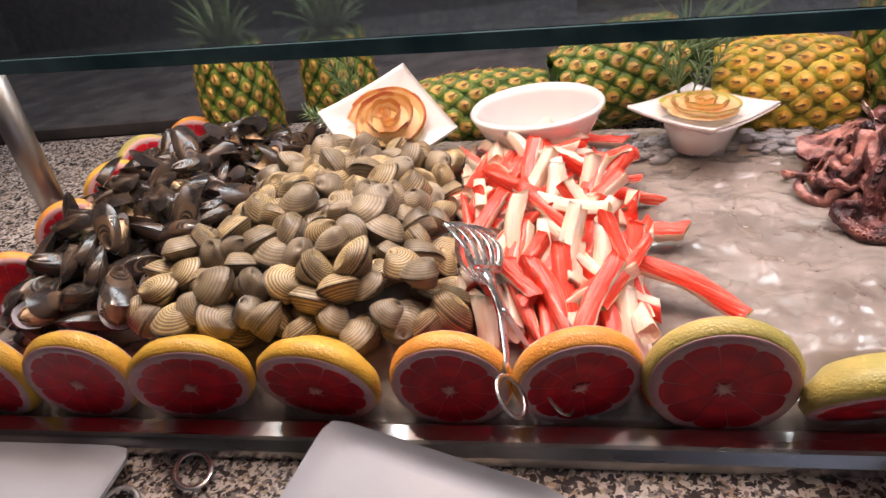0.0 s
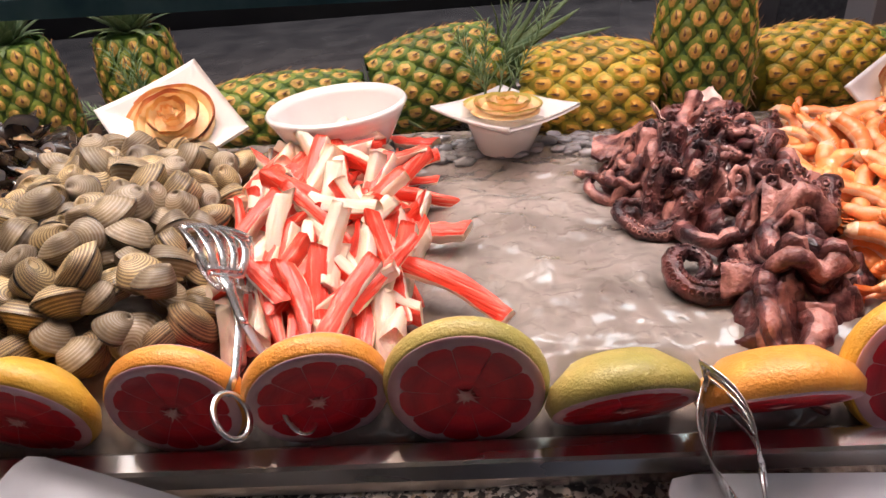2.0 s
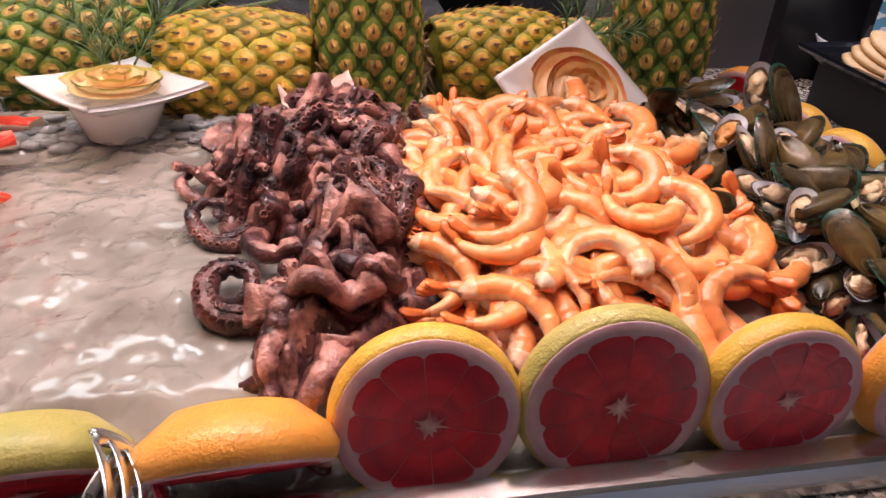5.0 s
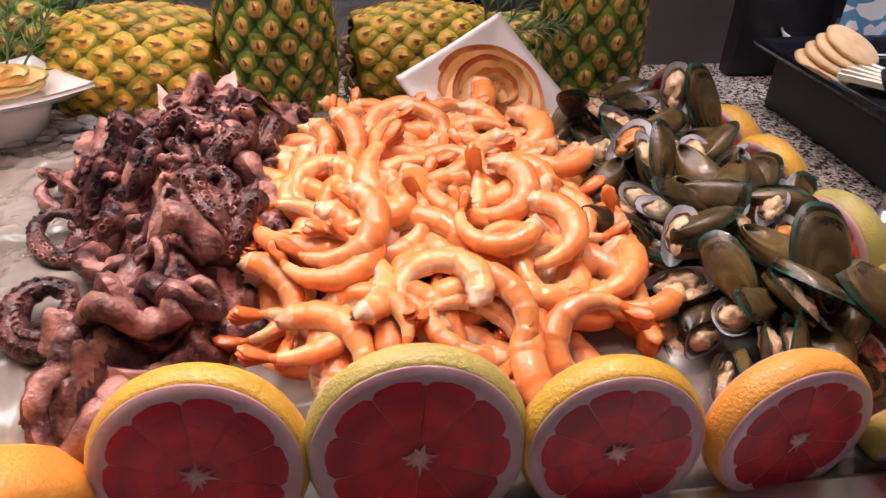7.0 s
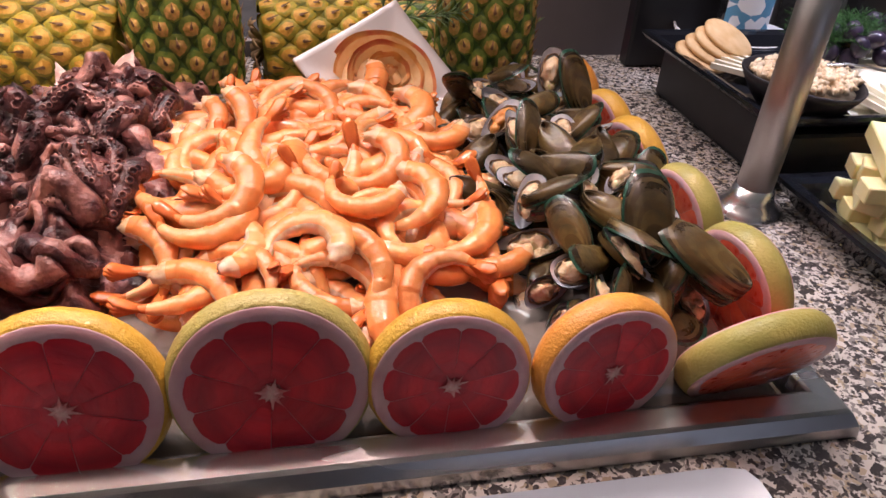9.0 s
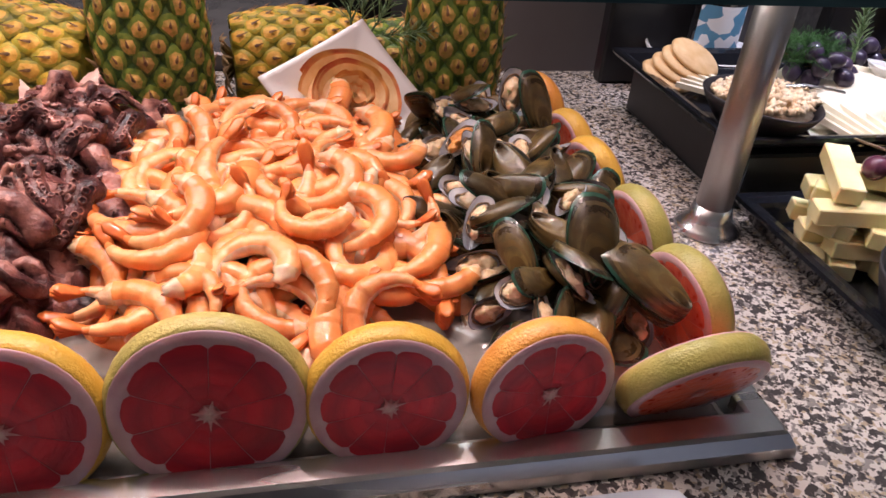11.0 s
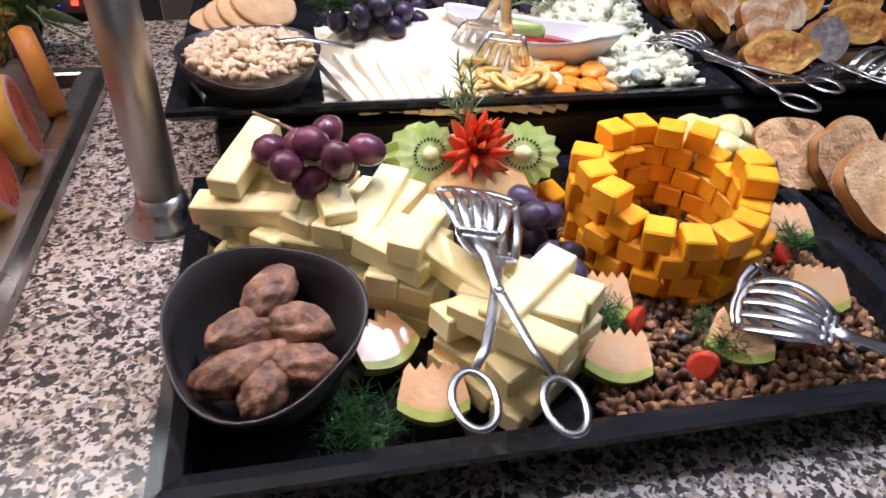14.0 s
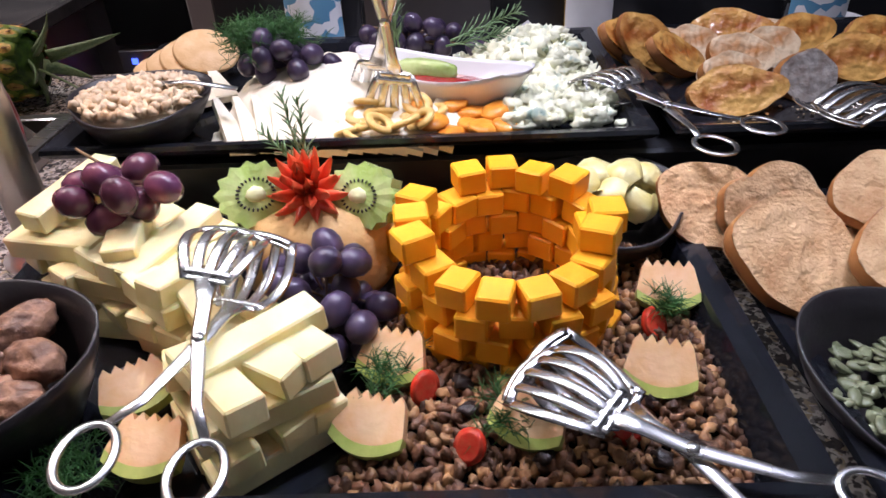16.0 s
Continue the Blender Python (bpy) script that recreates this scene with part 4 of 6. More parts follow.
def mussel(shell, band, lip, meat, gape, size, label, group):
    t = thing("mussel", label, "mussel", group=group)

    def outline(a):
        k = 0.5 - 0.5 * math.cos(a)
        w = 0.25 * size * k ** 0.55 * (1 - k) ** 0.38 / 0.533
        return (math.copysign(w, math.sin(a)) + 0.10 * size * k * (1 - k), size * k)
    rr = random.Random(int(size * 1e4 + gape))
    bands = {i for i in range(4, 18) if rr.random() < 0.28}
    me = valve(outline, (0.012 * size, 0.06 * size), size * 0.185, 20, 24, lambda i: 2 if i >= 19 else 1 if i in bands else 0, 3, 0.5, 2.3, 0.00012).mesh("shell_half", [shell, band, lip, NACRE])
    part("shell_half", me, None, t, m=pose(0, -size / 2, -0.0004, -min(gape, 4), 180, 0) @ Matrix.Diagonal((-1, 1, 1, 1)))
    if gape < 90:
        part("shell_half", me, None, t, m=pose(0, -size / 2, 0.0004, gape))
    if meat:
        g = Geo().blob((size * 0.155, size * 0.27, size * 0.115), (0.01 * size, size * 0.06, 0.0), 0, 0.55, 16, 12, seed=size * 90, freq=2.2)
        g.blob((size * 0.09, size * 0.10, size * 0.08), (0.03 * size, -size * 0.20, 0.002), 0, 0.5, 10, 8, seed=size * 50)
        t_meat = part("meat", g, [meat], t)
        part("mantle_frill", Geo().tube([(0.012 * size + size * 0.185 * math.sin(a) * (1 + 0.05 * math.sin(9 * a)), size * 0.05 + size * 0.33 * math.cos(a), 0.001 + 0.0012 * math.sin(7 * a)) for a in [i * 0.21 for i in range(31)]], size * 0.020, 6), [MEATD], t_meat, "dark frilled edge")
    return t


BL = "black mussels on the ice"
BM = [mussel(MUSSEL, MUSSELB, MUSSEL, None, 0.5, 0.066, "closed glossy black mussel", BL), mussel(MUSSEL, MUSSELB, MUSSEL, MEATC, 28, 0.066, "open black mussel with cream meat", BL),
      mussel(MUSSEL, MUSSELB, MUSSEL, MEATC, 100, 0.064, "black mussel half shell with cream meat", BL)]
BP = [(-0.33, 0.50), (-0.385, 0.70), (-0.37, 0.86), (-0.25, 0.905), (-0.13, 0.90), (-0.115, 0.82), (-0.16, 0.72), (-0.15, 0.62), (-0.19, 0.52), (-0.20, 0.455), (-0.28, 0.445)]
for lift, gap in ((-0.024, 0.045), (0.0, 0.026)):
    for p in scatter(BP, gap, rng, 4000):
        z = heap(p, BP, 0.964, 0.040, 0.06) + lift + rng.uniform(-0.004, 0.006)
        size = rng.uniform(0.75, 1.05)
        put(rng.choice(BM[:1] * 4 + BM[1:2] * 2 + BM[2:]), pose(p[0], p[1], z, 0, 0, rng.uniform(0, 360)) @ pose(0, 0, 0, rng.uniform(-30, 40), rng.uniform(-60, 60), 0) @ Matrix.Diagonal((size, size, size, 1)))
GRP = "green mussels on the ice"
GM = [mussel(GREENM, GREENB, GREENLIP, None, 0.5, 0.082, "closed olive green-lipped mussel", GRP), mussel(GREENM, GREENB, GREENLIP, MEATC, 26, 0.080, "open green-lipped mussel with cream meat", GRP),
      mussel(GREENM, GREENB, GREENLIP, MEATC, 100, 0.080, "green-lipped mussel half shell with cream meat", GRP), mussel(GREENM, GREENB, GREENLIP, MEATO, 100, 0.080, "green-lipped mussel half shell with orange meat", GRP)]
MP = [(0.94, 0.82), (1.04, 0.84), (1.055, 0.66), (1.055, 0.56), (1.05, 0.48), (1.03, 0.440), (0.93, 0.440), (0.905, 0.54), (0.90, 0.70)]
for lift, gap in ((-0.036, 0.032), (-0.016, 0.028), (0.0, 0.026)):
    for p in scatter(MP, gap, rng, 4000, 0.002):
        z = heap(p, MP, 0.958, 0.034, 0.05) + lift + rng.uniform(-0.006, 0.008)
        size = rng.uniform(0.66, 0.96)
        put(rng.choice(GM[:1] * 3 + GM[1:2] * 4 + GM[2:3] * 4 + GM[3:] * 2), pose(p[0], p[1], z, rng.uniform(5, 35), rng.uniform(-15, 15), 0) @ pose(0, 0, 0, 0, 0, rng.uniform(0, 360)) @ pose(0, 0, 0, rng.uniform(-25, 25), rng.uniform(-50, 50), 0) @ Matrix.Diagonal((size, size, size, 1)))
put(GM[0], pose(1.004, 0.492, 1.000, 52, 8, -4) @ Matrix.Diagonal((1.08, 0.95, 1.1, 1)))
put(GM[0], pose(1.034, 0.464, 0.984, 28, 0, 42) @ Matrix.Diagonal((1.15, 1.0, 1.12, 1)))
put(GM[0], pose(1.030, 0.720, 1.012, 58, 0, 18) @ Matrix.Diagonal((0.9, 0.9, 0.9, 1)))
put(GM[2], pose(1.010, 0.735, 1.016, 60, 0, -25) @ Matrix.Diagonal((0.85, 0.85, 0.85, 1)))
put(GM[0], pose(0.925, 0.750, 1.002, 40, 10, 160) @ Matrix.Diagonal((0.8, 0.8, 0.8, 1)))
put(GM[2], pose(0.932, 0.530, 0.996, 34, -5, -35) @ Matrix.Diagonal((0.72, 0.72, 0.8, 1)))
put(GM[3], pose(0.945, 0.665, 1.000, 25, 5, -50) @ Matrix.Diagonal((0.9, 0.9, 0.9, 1)))
put(GM[2], pose(0.985, 0.645, 0.998, 22, -5, 100) @ Matrix.Diagonal((0.9, 0.9, 0.9, 1)))

# ---- crab sticks ----


def crab_stick(length, label, twist, cut, point=0.0):
    """A bar of surimi with two red skin sides, cut slanting; point thins one end to a sliver."""
    g = Geo()
    w, h, n = 0.0165, 0.0135, 18
    ring = [(-1, -0.8), (-0.82, -1), (0.82, -1), (1, -0.8), (1.03, 0), (1, 0.7), (0.75, 1), (0, 1.06), (-0.82, 1), (-1, 0.8), (-1.02, 0)]

    def fn(u, v):
        k = int(round(v * len(ring))) % len(ring)
        x, z = ring[k]
        taper = (1 - 0.08 * (2 * u - 1) ** 2) * (1 - point * u ** 2)
        y = (u - 0.5) * length + (cut * (x + 0.5 * z) if u == 1 else -0.4 * cut * x if u == 0 else 0)
        wob = 0.0011 * noise.noise((u * 7, k * 0.8, length * 100)) + 0.0005 * noise.noise((u * 30, k * 2.0, length * 70))
        bend = 0.006 * twist * math.sin(math.pi * u)
        return (x * w / 2 * taper + bend + wob, y, z * h / 2 * (taper if x < 0 else 1 - 0.4 * point * u) + wob)
    g.grid(fn, n, len(ring), lambda u, v: 1 if 3 <= int(round(v * len(ring))) <= 7 else 0, wrap_v=True, flip=True)
    m = len(ring)
    g.f += [tuple(range(m)), tuple(range(n * m, n * m + m))[::-1]]
    g.k += [0, 0]
    return thing("crab_stick", label, "crab stick", group="crab sticks on the ice", geo=g, mats=[CRABWHITE, CRABRED])


CS = [crab_stick(0.084, "cut red and white crab stick", 0.6, 0.006), crab_stick(0.055, "short cut red and white crab stick", -0.4, 0.009), crab_stick(0.104, "long red and white crab stick", 1.4, 0.005),
      crab_stick(0.090, "crab stick cut to a thin white point", 0.3, 0.004, 0.75), crab_stick(0.070, "split crab stick with a slanting cut", -0.8, 0.012, 0.4)]
KP = [(0.095, 0.76), (0.15, 0.825), (0.24, 0.825), (0.295, 0.74), (0.300, 0.62), (0.310, 0.50), (0.29, 0.44), (0.155, 0.45), (0.120, 0.57)]
rng = random.Random(5)
for lift, gap in ((-0.024, 0.027), (-0.006, 0.0215), (0.008, 0.034)):
    for p in scatter(KP, gap, rng, 3500, 0.010 if lift < 0 else 0.028):
        z = heap(p, KP, 0.960, 0.036, 0.06) + lift
        front = p[1] < 0.66
        d = rng.gauss(-4, 27) if front else rng.gauss(10, 60)
        tip = rng.uniform(8, 34) if front else rng.uniform(-12, 26)
        put(rng.choice(CS[:2] + CS[1:2] + CS[3:] + CS), pose(p[0], p[1], z, 0, 0, d) @ pose(0, 0, 0, tip, 0, 0) @ pose(0, 0, 0, 0, rng.choice((-80, -30, 10, 90, 150)) + rng.uniform(-20, 20), rng.choice((0, 180))))
put(CS[2], pose(0.325, 0.512, 0.968, 0, 0, 50) @ pose(0, 0, 0, 14, -40, 0) @ Matrix.Diagonal((1.05, 1.12, 1.05, 1)))
put(CS[1], pose(0.318, 0.612, 0.966, 0, -30, 85))
put(CS[3], pose(0.292, 0.470, 0.972, 22, 150, 12))
put(CS[0], pose(0.235, 0.598, 1.006, 6, 150, 62))
put(CS[1], pose(0.280, 0.855, 0.955, 0, -20, 75))

# ---- shrimps ----


def shrimp(curl, size, label, fan):
    """A peeled tail: six overlapping rings, a torn white end and a red tail fan."""
    g, f = Geo(), Geo()
    n, m = 60, 14
    pts, rad, slots = [], [], []
    R = size / max(curl, 0.4)
    for i in range(n + 1):
        u = i / n
        a = curl * (u - 0.5) * (1.15 - 0.30 * u)
        pts.append((R * math.sin(a), R * math.cos(a) - R, 0.004 * math.sin(3 * u)))
        k = (u * 6.0) % 1.0
        full = 0.84 + 0.16 * math.sin(math.pi * min(1, u / 0.30) / 2) if u < 0.30 else 1 - 0.74 * ((u - 0.30) / 0.70) ** 1.3
        end = 1 if u > 0.07 else 0.45 + 7.8 * u
        rad.append(0.0080 * full * end * (1.05 - 0.13 * k ** 0.8))
        slots.append(1 if u < 0.08 else 2 if u > 0.90 else 0)

    def skin(u, v):
        i = min(n, int(round(u * n)))
        d = (Vector(pts[min(i + 1, n)]) - Vector(pts[max(i - 1, 0)])).normalized()
        out = Vector((-d.y, d.x, 0)).normalized()
        a = 2 * math.pi * v
        k = 1 + 0.08 * noise.noise((u * 9, math.cos(a) * 1.5, math.sin(a) * 1.5 + curl)) + (0.30 * noise.noise((u * 50, math.cos(a) * 3, math.sin(a) * 3 + curl)) if u < 0.10 else 0)
        lift = d * (-0.006 * noise.noise((math.cos(a) * 2, math.sin(a) * 2, curl * 5))) if i == 0 else Vector()
        keel = 1.0 if math.cos(a) > 0 else 0.82
        return Vector(pts[i]) + lift + rad[i] * k * (math.cos(a) * keel * out + 0.70 * math.sin(a) * Vector((0, 0, 1)))
    g.grid(skin, n, m, lambda u, v: slots[int(round(u * n))] if slots[int(round(u * n))] == 1 or u > 0.94 or abs(v - 0.5) > 0.13 else 1, wrap_v=True, flip=True)
    for end in (0, n):
        g.f.append(tuple(end * m + k for k in range(m))[:: -1 if end == 0 else 1])
        g.k.append(1 if end == 0 else 2)
    e, d = Vector(pts[-1]), (Vector(pts[-1]) - Vector(pts[-3])).normalized()
    side = Vector((-d.y, d.x, 0))
    for k in (-1, -0.4, 0.3, 1):
        tip = e + (d + Vector((0, 0, 0.55 * k)) + side * 0.12 * k).normalized() * fan
        f.tube([e - d * 0.003, e.lerp(tip, 0.35), e.lerp(tip, 0.75), tip], [0.0022, 0.0034, 0.0036, 0.0010], 6, 0, 0.22)
    t = thing("shrimp", label, "shrimp", group="peeled shrimps on the ice")
    part("body", g, [SHRIMP, SHRIMPW, SHRIMPR], t)
    part("tail_fan", f, [SHRIMPR], t, "red tail")
    return t


SH = [shrimp(3.4, 0.070, "curled cooked orange shrimp", 0.012), shrimp(2.4, 0.068, "gently curved cooked orange shrimp", 0.013), shrimp(1.8, 0.062, "nearly straight cooked orange shrimp", 0.013), shrimp(4.3, 0.074, "tightly curled cooked orange shrimp", 0.011)]
SP = [(0.665, 0.70), (0.70, 0.79), (0.76, 0.81), (0.87, 0.775), (0.905, 0.66), (0.915, 0.57), (0.90, 0.488), (0.84, 0.462), (0.70, 0.462), (0.672, 0.50), (0.655, 0.60)]
rng = random.Random(8)
for lift, gap in ((-0.026, 0.031), (-0.012, 0.025), (0.000, 0.0225)):
    for p in scatter(SP, gap, rng, 4500, 0.006 if lift < 0 else 0.012):
        z = heap(p, SP, 0.963, 0.028, 0.055) - 0.05 * max(0, p[1] - 0.70) + lift + rng.uniform(-0.004, 0.006)
        s = rng.uniform(1.0, 1.32)
        put(rng.choice(SH + SH[:2] + SH[:2]), pose(p[0], p[1], z, rng.uniform(6, 30), rng.uniform(-16, 16), 0) @ pose(0, 0, 0, rng.choice((0, 0, 180)), 0, rng.uniform(0, 360)) @ Matrix.Diagonal((s, s, s, 1)))

# ---- octopus ----
octo = thing("octopus", "cooked purple-brown octopus pieces with suckered tentacles on ice", "octopus")
OP = [(0.49, 0.76), (0.56, 0.83), (0.64, 0.845), (0.70, 0.78), (0.685, 0.64), (0.675, 0.52), (0.64, 0.475), (0.57, 0.435), (0.535, 0.455), (0.560, 0.53), (0.550, 0.60), (0.50, 0.655), (0.485, 0.70)]
rng = random.Random(14)


def octo_z(x, y):
    if not inside((x, y), OP):
        return 0.922
    folds = 0.5 - abs(noise.noise((x * 44, y * 44, 6)))
    return heap((x, y), OP, 0.936, 0.054, 0.06) + 0.014 * noise.noise((x * 38, y * 38, 1)) + 0.014 * folds + 0.008 * noise.noise((x * 95, y * 95, 4)) + 0.003 * noise.noise((x * 240, y * 240, 4))


g = Geo().grid(lambda u, v: (0.47 + 0.24 * u, 0.428 + 0.427 * v, octo_z(0.47 + 0.24 * u, 0.428 + 0.427 * v)), 96, 160, lambda u, v: 1 if noise.noise((u * 9, v * 15, 9)) > 0.16 else 0)
part("mantle", g, [OCTO, OCTOP], octo)


def tentacle(path, r0, suckers):
    g, cups = Geo(), Geo()
    n = len(path)
    g.tube(path, [r0 * (1 - 0.72 * i / (n - 1)) * (1 + 0.08 * math.sin(i * 1.9)) for i in range(n)], 12, 0, 0.9)
    g.k = [1 if 2 <= q % 12 <= 6 and q < 12 * (n - 1) else 0 for q in range(len(g.k))]
    g.v = [tuple(Vector(q) + 0.0020 * noise.noise_vector(Vector(q) * 130) + 0.0016 * noise.noise_vector(Vector(q) * 320)) for q in g.v]
    if suckers:
        for i in range(1, n - 1):
            p, d = Vector(path[i]), (Vector(path[i + 1]) - Vector(path[i - 1])).normalized()
            side = d.cross(Vector((0, 0, 1))).normalized()
            r = r0 * (1 - 0.72 * i / (n - 1))
            for s in (-0.45, 0.45):
                out = (side * s * 1.4 + Vector((0, -0.65, 0.75))).normalized()
                c = p + out * r * 0.9
                m = Matrix.Translation(c) @ out.to_track_quat("Z", "Y").to_matrix().to_4x4()
                cups.lathe([(r * 0.30, -r * 0.1), (r * 0.33, r * 0.12), (r * 0.22, r * 0.18), (r * 0.14, r * 0.06)], 9, [0, 0, 1], m)
    return g, cups


def curl_path(x, y, direction, length, spiral, wave, n=30):
    a, pts = radians(direction), []
    px, py, step = x, y, length / n
    for i in range(n):
        u = i / (n - 1)
        a += spiral * u * 2 / n + wave * math.sin(i * 0.5) / n
        px, py = px + math.cos(a) * step, py + math.sin(a) * step
        base = octo_z(px, py)
        pts.append((px, py, max(base, ice_z(px, py) + 0.002) + 0.011 * (1 - 0.6 * u) + 0.008 * math.sin(u * 7 + x * 50)))
    return pts


TEN = [(0.575, 0.655, 215, 0.17, 4.6, 2), (0.560, 0.62, 195, 0.15, -5.5, 3), (0.60, 0.56, 230, 0.13, 4.5, 2), (0.575, 0.515, 190, 0.16, -7.5, 2), (0.575, 0.50, 235, 0.11, 2.0, 2), (0.62, 0.70, 160, 0.15, 6.0, 3),
       (0.585, 0.73, 190, 0.15, 4.5, 2), (0.66, 0.60, 240, 0.17, -5.0, 3), (0.64, 0.66, 300, 0.13, 6.0, 2), (0.56, 0.78, 330, 0.16, -3.5, 3), (0.62, 0.80, 200, 0.14, 3.0, 4), (0.66, 0.74, 250, 0.14, -6.0, 2), (0.600, 0.475, 250, 0.09, -2, 2),
       (0.585, 0.60, 330, 0.13, 8, 2), (0.64, 0.54, 140, 0.14, 8, 2), (0.555, 0.70, 230, 0.13, 6.5, 3), (0.63, 0.50, 200, 0.15, -7, 2), (0.61, 0.64, 260, 0.16, 4.0, 3), (0.57, 0.74, 250, 0.14, -6.5, 2), (0.65, 0.68, 200, 0.13, 5, 3),
       (0.535, 0.72, 235, 0.13, -5.0, 3), (0.545, 0.67, 210, 0.12, 5.5, 2), (0.60, 0.53, 280, 0.10, 7, 2)]
for i, (x, y, d, ln, sp, wv) in enumerate(TEN):
    limb, cups = tentacle(curl_path(x, y, d, ln, sp, wv), 0.0105 if i % 3 else 0.0135, i % 2 == 1)
    limb = part("tentacle", limb, [OCTO, OCTO if i % 2 else OCTOP], octo)
    if cups.v:
        part("sucker_band", cups, [OCTOP if i % 3 else OCTO, OCTO], limb, kind="stuff")
for i in range(34):
    for _ in range(50):
        x, y = rng.uniform(0.49, 0.70), rng.uniform(0.45, 0.84)
        if inside((x, y), OP) and edge_far((x, y), OP) > 0.008:
            break
    limb, cups = tentacle(curl_path(x, y, rng.uniform(0, 360), rng.uniform(0.06, 0.11), rng.choice((-1, 1)) * rng.uniform(4, 9), 2, 24), rng.uniform(0.0048, 0.0075), i % 3 > 0)
    limb = part("tentacle", limb, [OCTO if i % 4 else OCTOP, OCTOP], octo)
    if cups.v:
        part("sucker_band", cups, [OCTOP, OCTO], limb, kind="stuff")
for x, y, s, d in ((0.588, 0.780, 0.034, 10), (0.640, 0.815, 0.035, 60), (0.66, 0.60, 0.03, 110), (0.535, 0.765, 0.050, -12), (0.62, 0.77, 0.035, 40), (0.615, 0.585, 0.033, 75), (0.560, 0.52, 0.028, 80)):
    def fn(u, v, x=x, y=y, s=s, d=d):
        a = radians(d)
        p, q = (u - 0.5) * 2 * s, (v - 0.5) * 1.1 * s
        px, py = x + p * math.cos(a) - q * math.sin(a), y + p * math.sin(a) + q * math.cos(a)
        return (px, py, octo_z(x, y) + (0.012 if s == 0.034 else 0.008) + 0.012 * math.sin(u * 5 + x * 90) + 0.007 * noise.noise((px * 60, py * 60, 3)) + 0.004 * noise.noise((px * 150, py * 150, 8)) - 0.5 * max(0, abs(q) - 0.35 * s) + (0.22 * (py - y) if s == 0.034 else 0))
    g = Geo().grid(fn, 26, 18)
    g.grid(lambda u, v: Vector(fn(u, v)) - Vector((0, 0, 0.004)), 26, 18, flip=True)
    part("flesh_flap", g, [OCTOW if s == 0.034 else OCTOP], octo, "torn pale flesh")

# ---- tongs ----


def tongs(label, m, opening=16, big=1.0):
    """Scissor tongs lying along y with slotted spoon heads at +y and finger rings at -y."""
    t = thing("serving_tongs", label, "tongs", m)
    for side in (-1, 1):
        a = Geo()
        a.tube([(side * 0.030 * big, -0.074, 0), (side * 0.016, -0.05, 0.0015 * side), (0, 0, 0.0022 * side), (-side * 0.006, 0.03, 0.006 * side), (-side * 0.010, 0.046, 0.010 * side)], [0.0030, 0.0036, 0.0050, 0.0054, 0.0085], 8, 0, 0.22)
        arm = part("arm", a, [CHROME], t)
        r = Geo().tube([(side * 0.030 * big + 0.0145 * math.cos(k * math.pi / 12), -0.092 + 0.021 * math.sin(k * math.pi / 12), 0) for k in range(25)], 0.0028, 8, 0, 0.5, cap=False)
        part("finger_ring", r, [CHROME], arm)
        hd = Geo()
        ox, oz = -side * 0.010, side * 0.010

        def spoon(w, u):
            return (ox + w * (0.009 + 0.017 * math.sin(math.pi * min(1, u * 0.60 + 0.08))), 0.044 + 0.070 * u - 0.006 * u * w * w, oz + side * (0.007 * math.sin(math.pi * u) - 0.010 * u * u))
        for k in range(5):
            w = (k - 2) / 2
            hd.tube([spoon(w, j / 8) for j in range(9)], 0.0040, 6, 0, 0.2)
        for u in (0.02, 0.10, 0.95, 1.0):
            hd.tube([spoon(q / 6, u) for q in range(-6, 7)], 0.0034, 6, 0, 0.28)
        part("slotted_head", hd, [CHROME], arm)
    part("rivet", Geo().lathe([(0.003, -0.005), (0.004, -0.004), (0.004, 0.004), (0.003, 0.005)], 12), [CHROME], t)
    return t


tongs("scissor tongs of polished steel resting on the crab sticks", pose(0.180, 0.452, 0.990, 26, 0, 24) @ pose(0, 0, 0, 0, 35, 0) @ Matrix.Diagonal((0.86, 0.80, 0.86, 1)))

# ---- white plates on the counter in front ----


def tray(x0, y0, x1, y1, z0, z1, rim, label):
    t = thing("serving_tray", label, "tray")
    prof = [(0.026, z0), (0.022, z0 + 0.002), (0.004, z1 - 0.009), (0.0, z1 - 0.004), (0.001, z1), (rim * 0.5, z1 - 0.0005), (rim, z1 - 0.003), (rim + 0.010, z0 + 0.006), (rim + 0.016, z0 + 0.004)]
    part("rim", ring_frame(x0, y0, x1, y1, prof, floor=False), [MELAMINE], t, smooth=False)
    q = 2 * rim + 0.031
    part("base", Geo().box(x1 - x0 - q, y1 - y0 - q, 0.0035, ((x0 + x1) / 2, (y0 + y1) / 2, z0 + 0.0022), 0.0005), [MELAMINE], t, smooth=False)
    return t


def plate(sx, sy, label, m):
    """A smooth white plate with rounded corners and a softly raised edge."""
    g = Geo()

    def fn(u, v, dz):
        a, k = 2 * math.pi * u, v
        c, s = math.cos(a), math.sin(a)
        q = (abs(c) ** 14 + abs(s) ** 14) ** (-1 / 14)
        return (sx / 2 * k * q * c, sy / 2 * k * q * s, 0.004 + 0.009 * max(0, (k - 0.82) / 0.18) ** 1.5 + dz)
    g.grid(lambda u, v: fn(u, v, 0.0035), 64, 14, 0, wrap_u=True)
    g.grid(lambda u, v: fn(u, v * 0.99, -0.001), 64, 14, 0, wrap_u=True, flip=True)
    g.grid(lambda u, v: fn(u, 1 - 0.01 * v, 0.0035 - 0.0045 * v), 64, 1, 0, wrap_u=True, flip=True)
    g.f = [f[::-1] for f in g.f]
    return thing("white_plate", label, "plate", m, geo=g, mats=[PLASTIC])


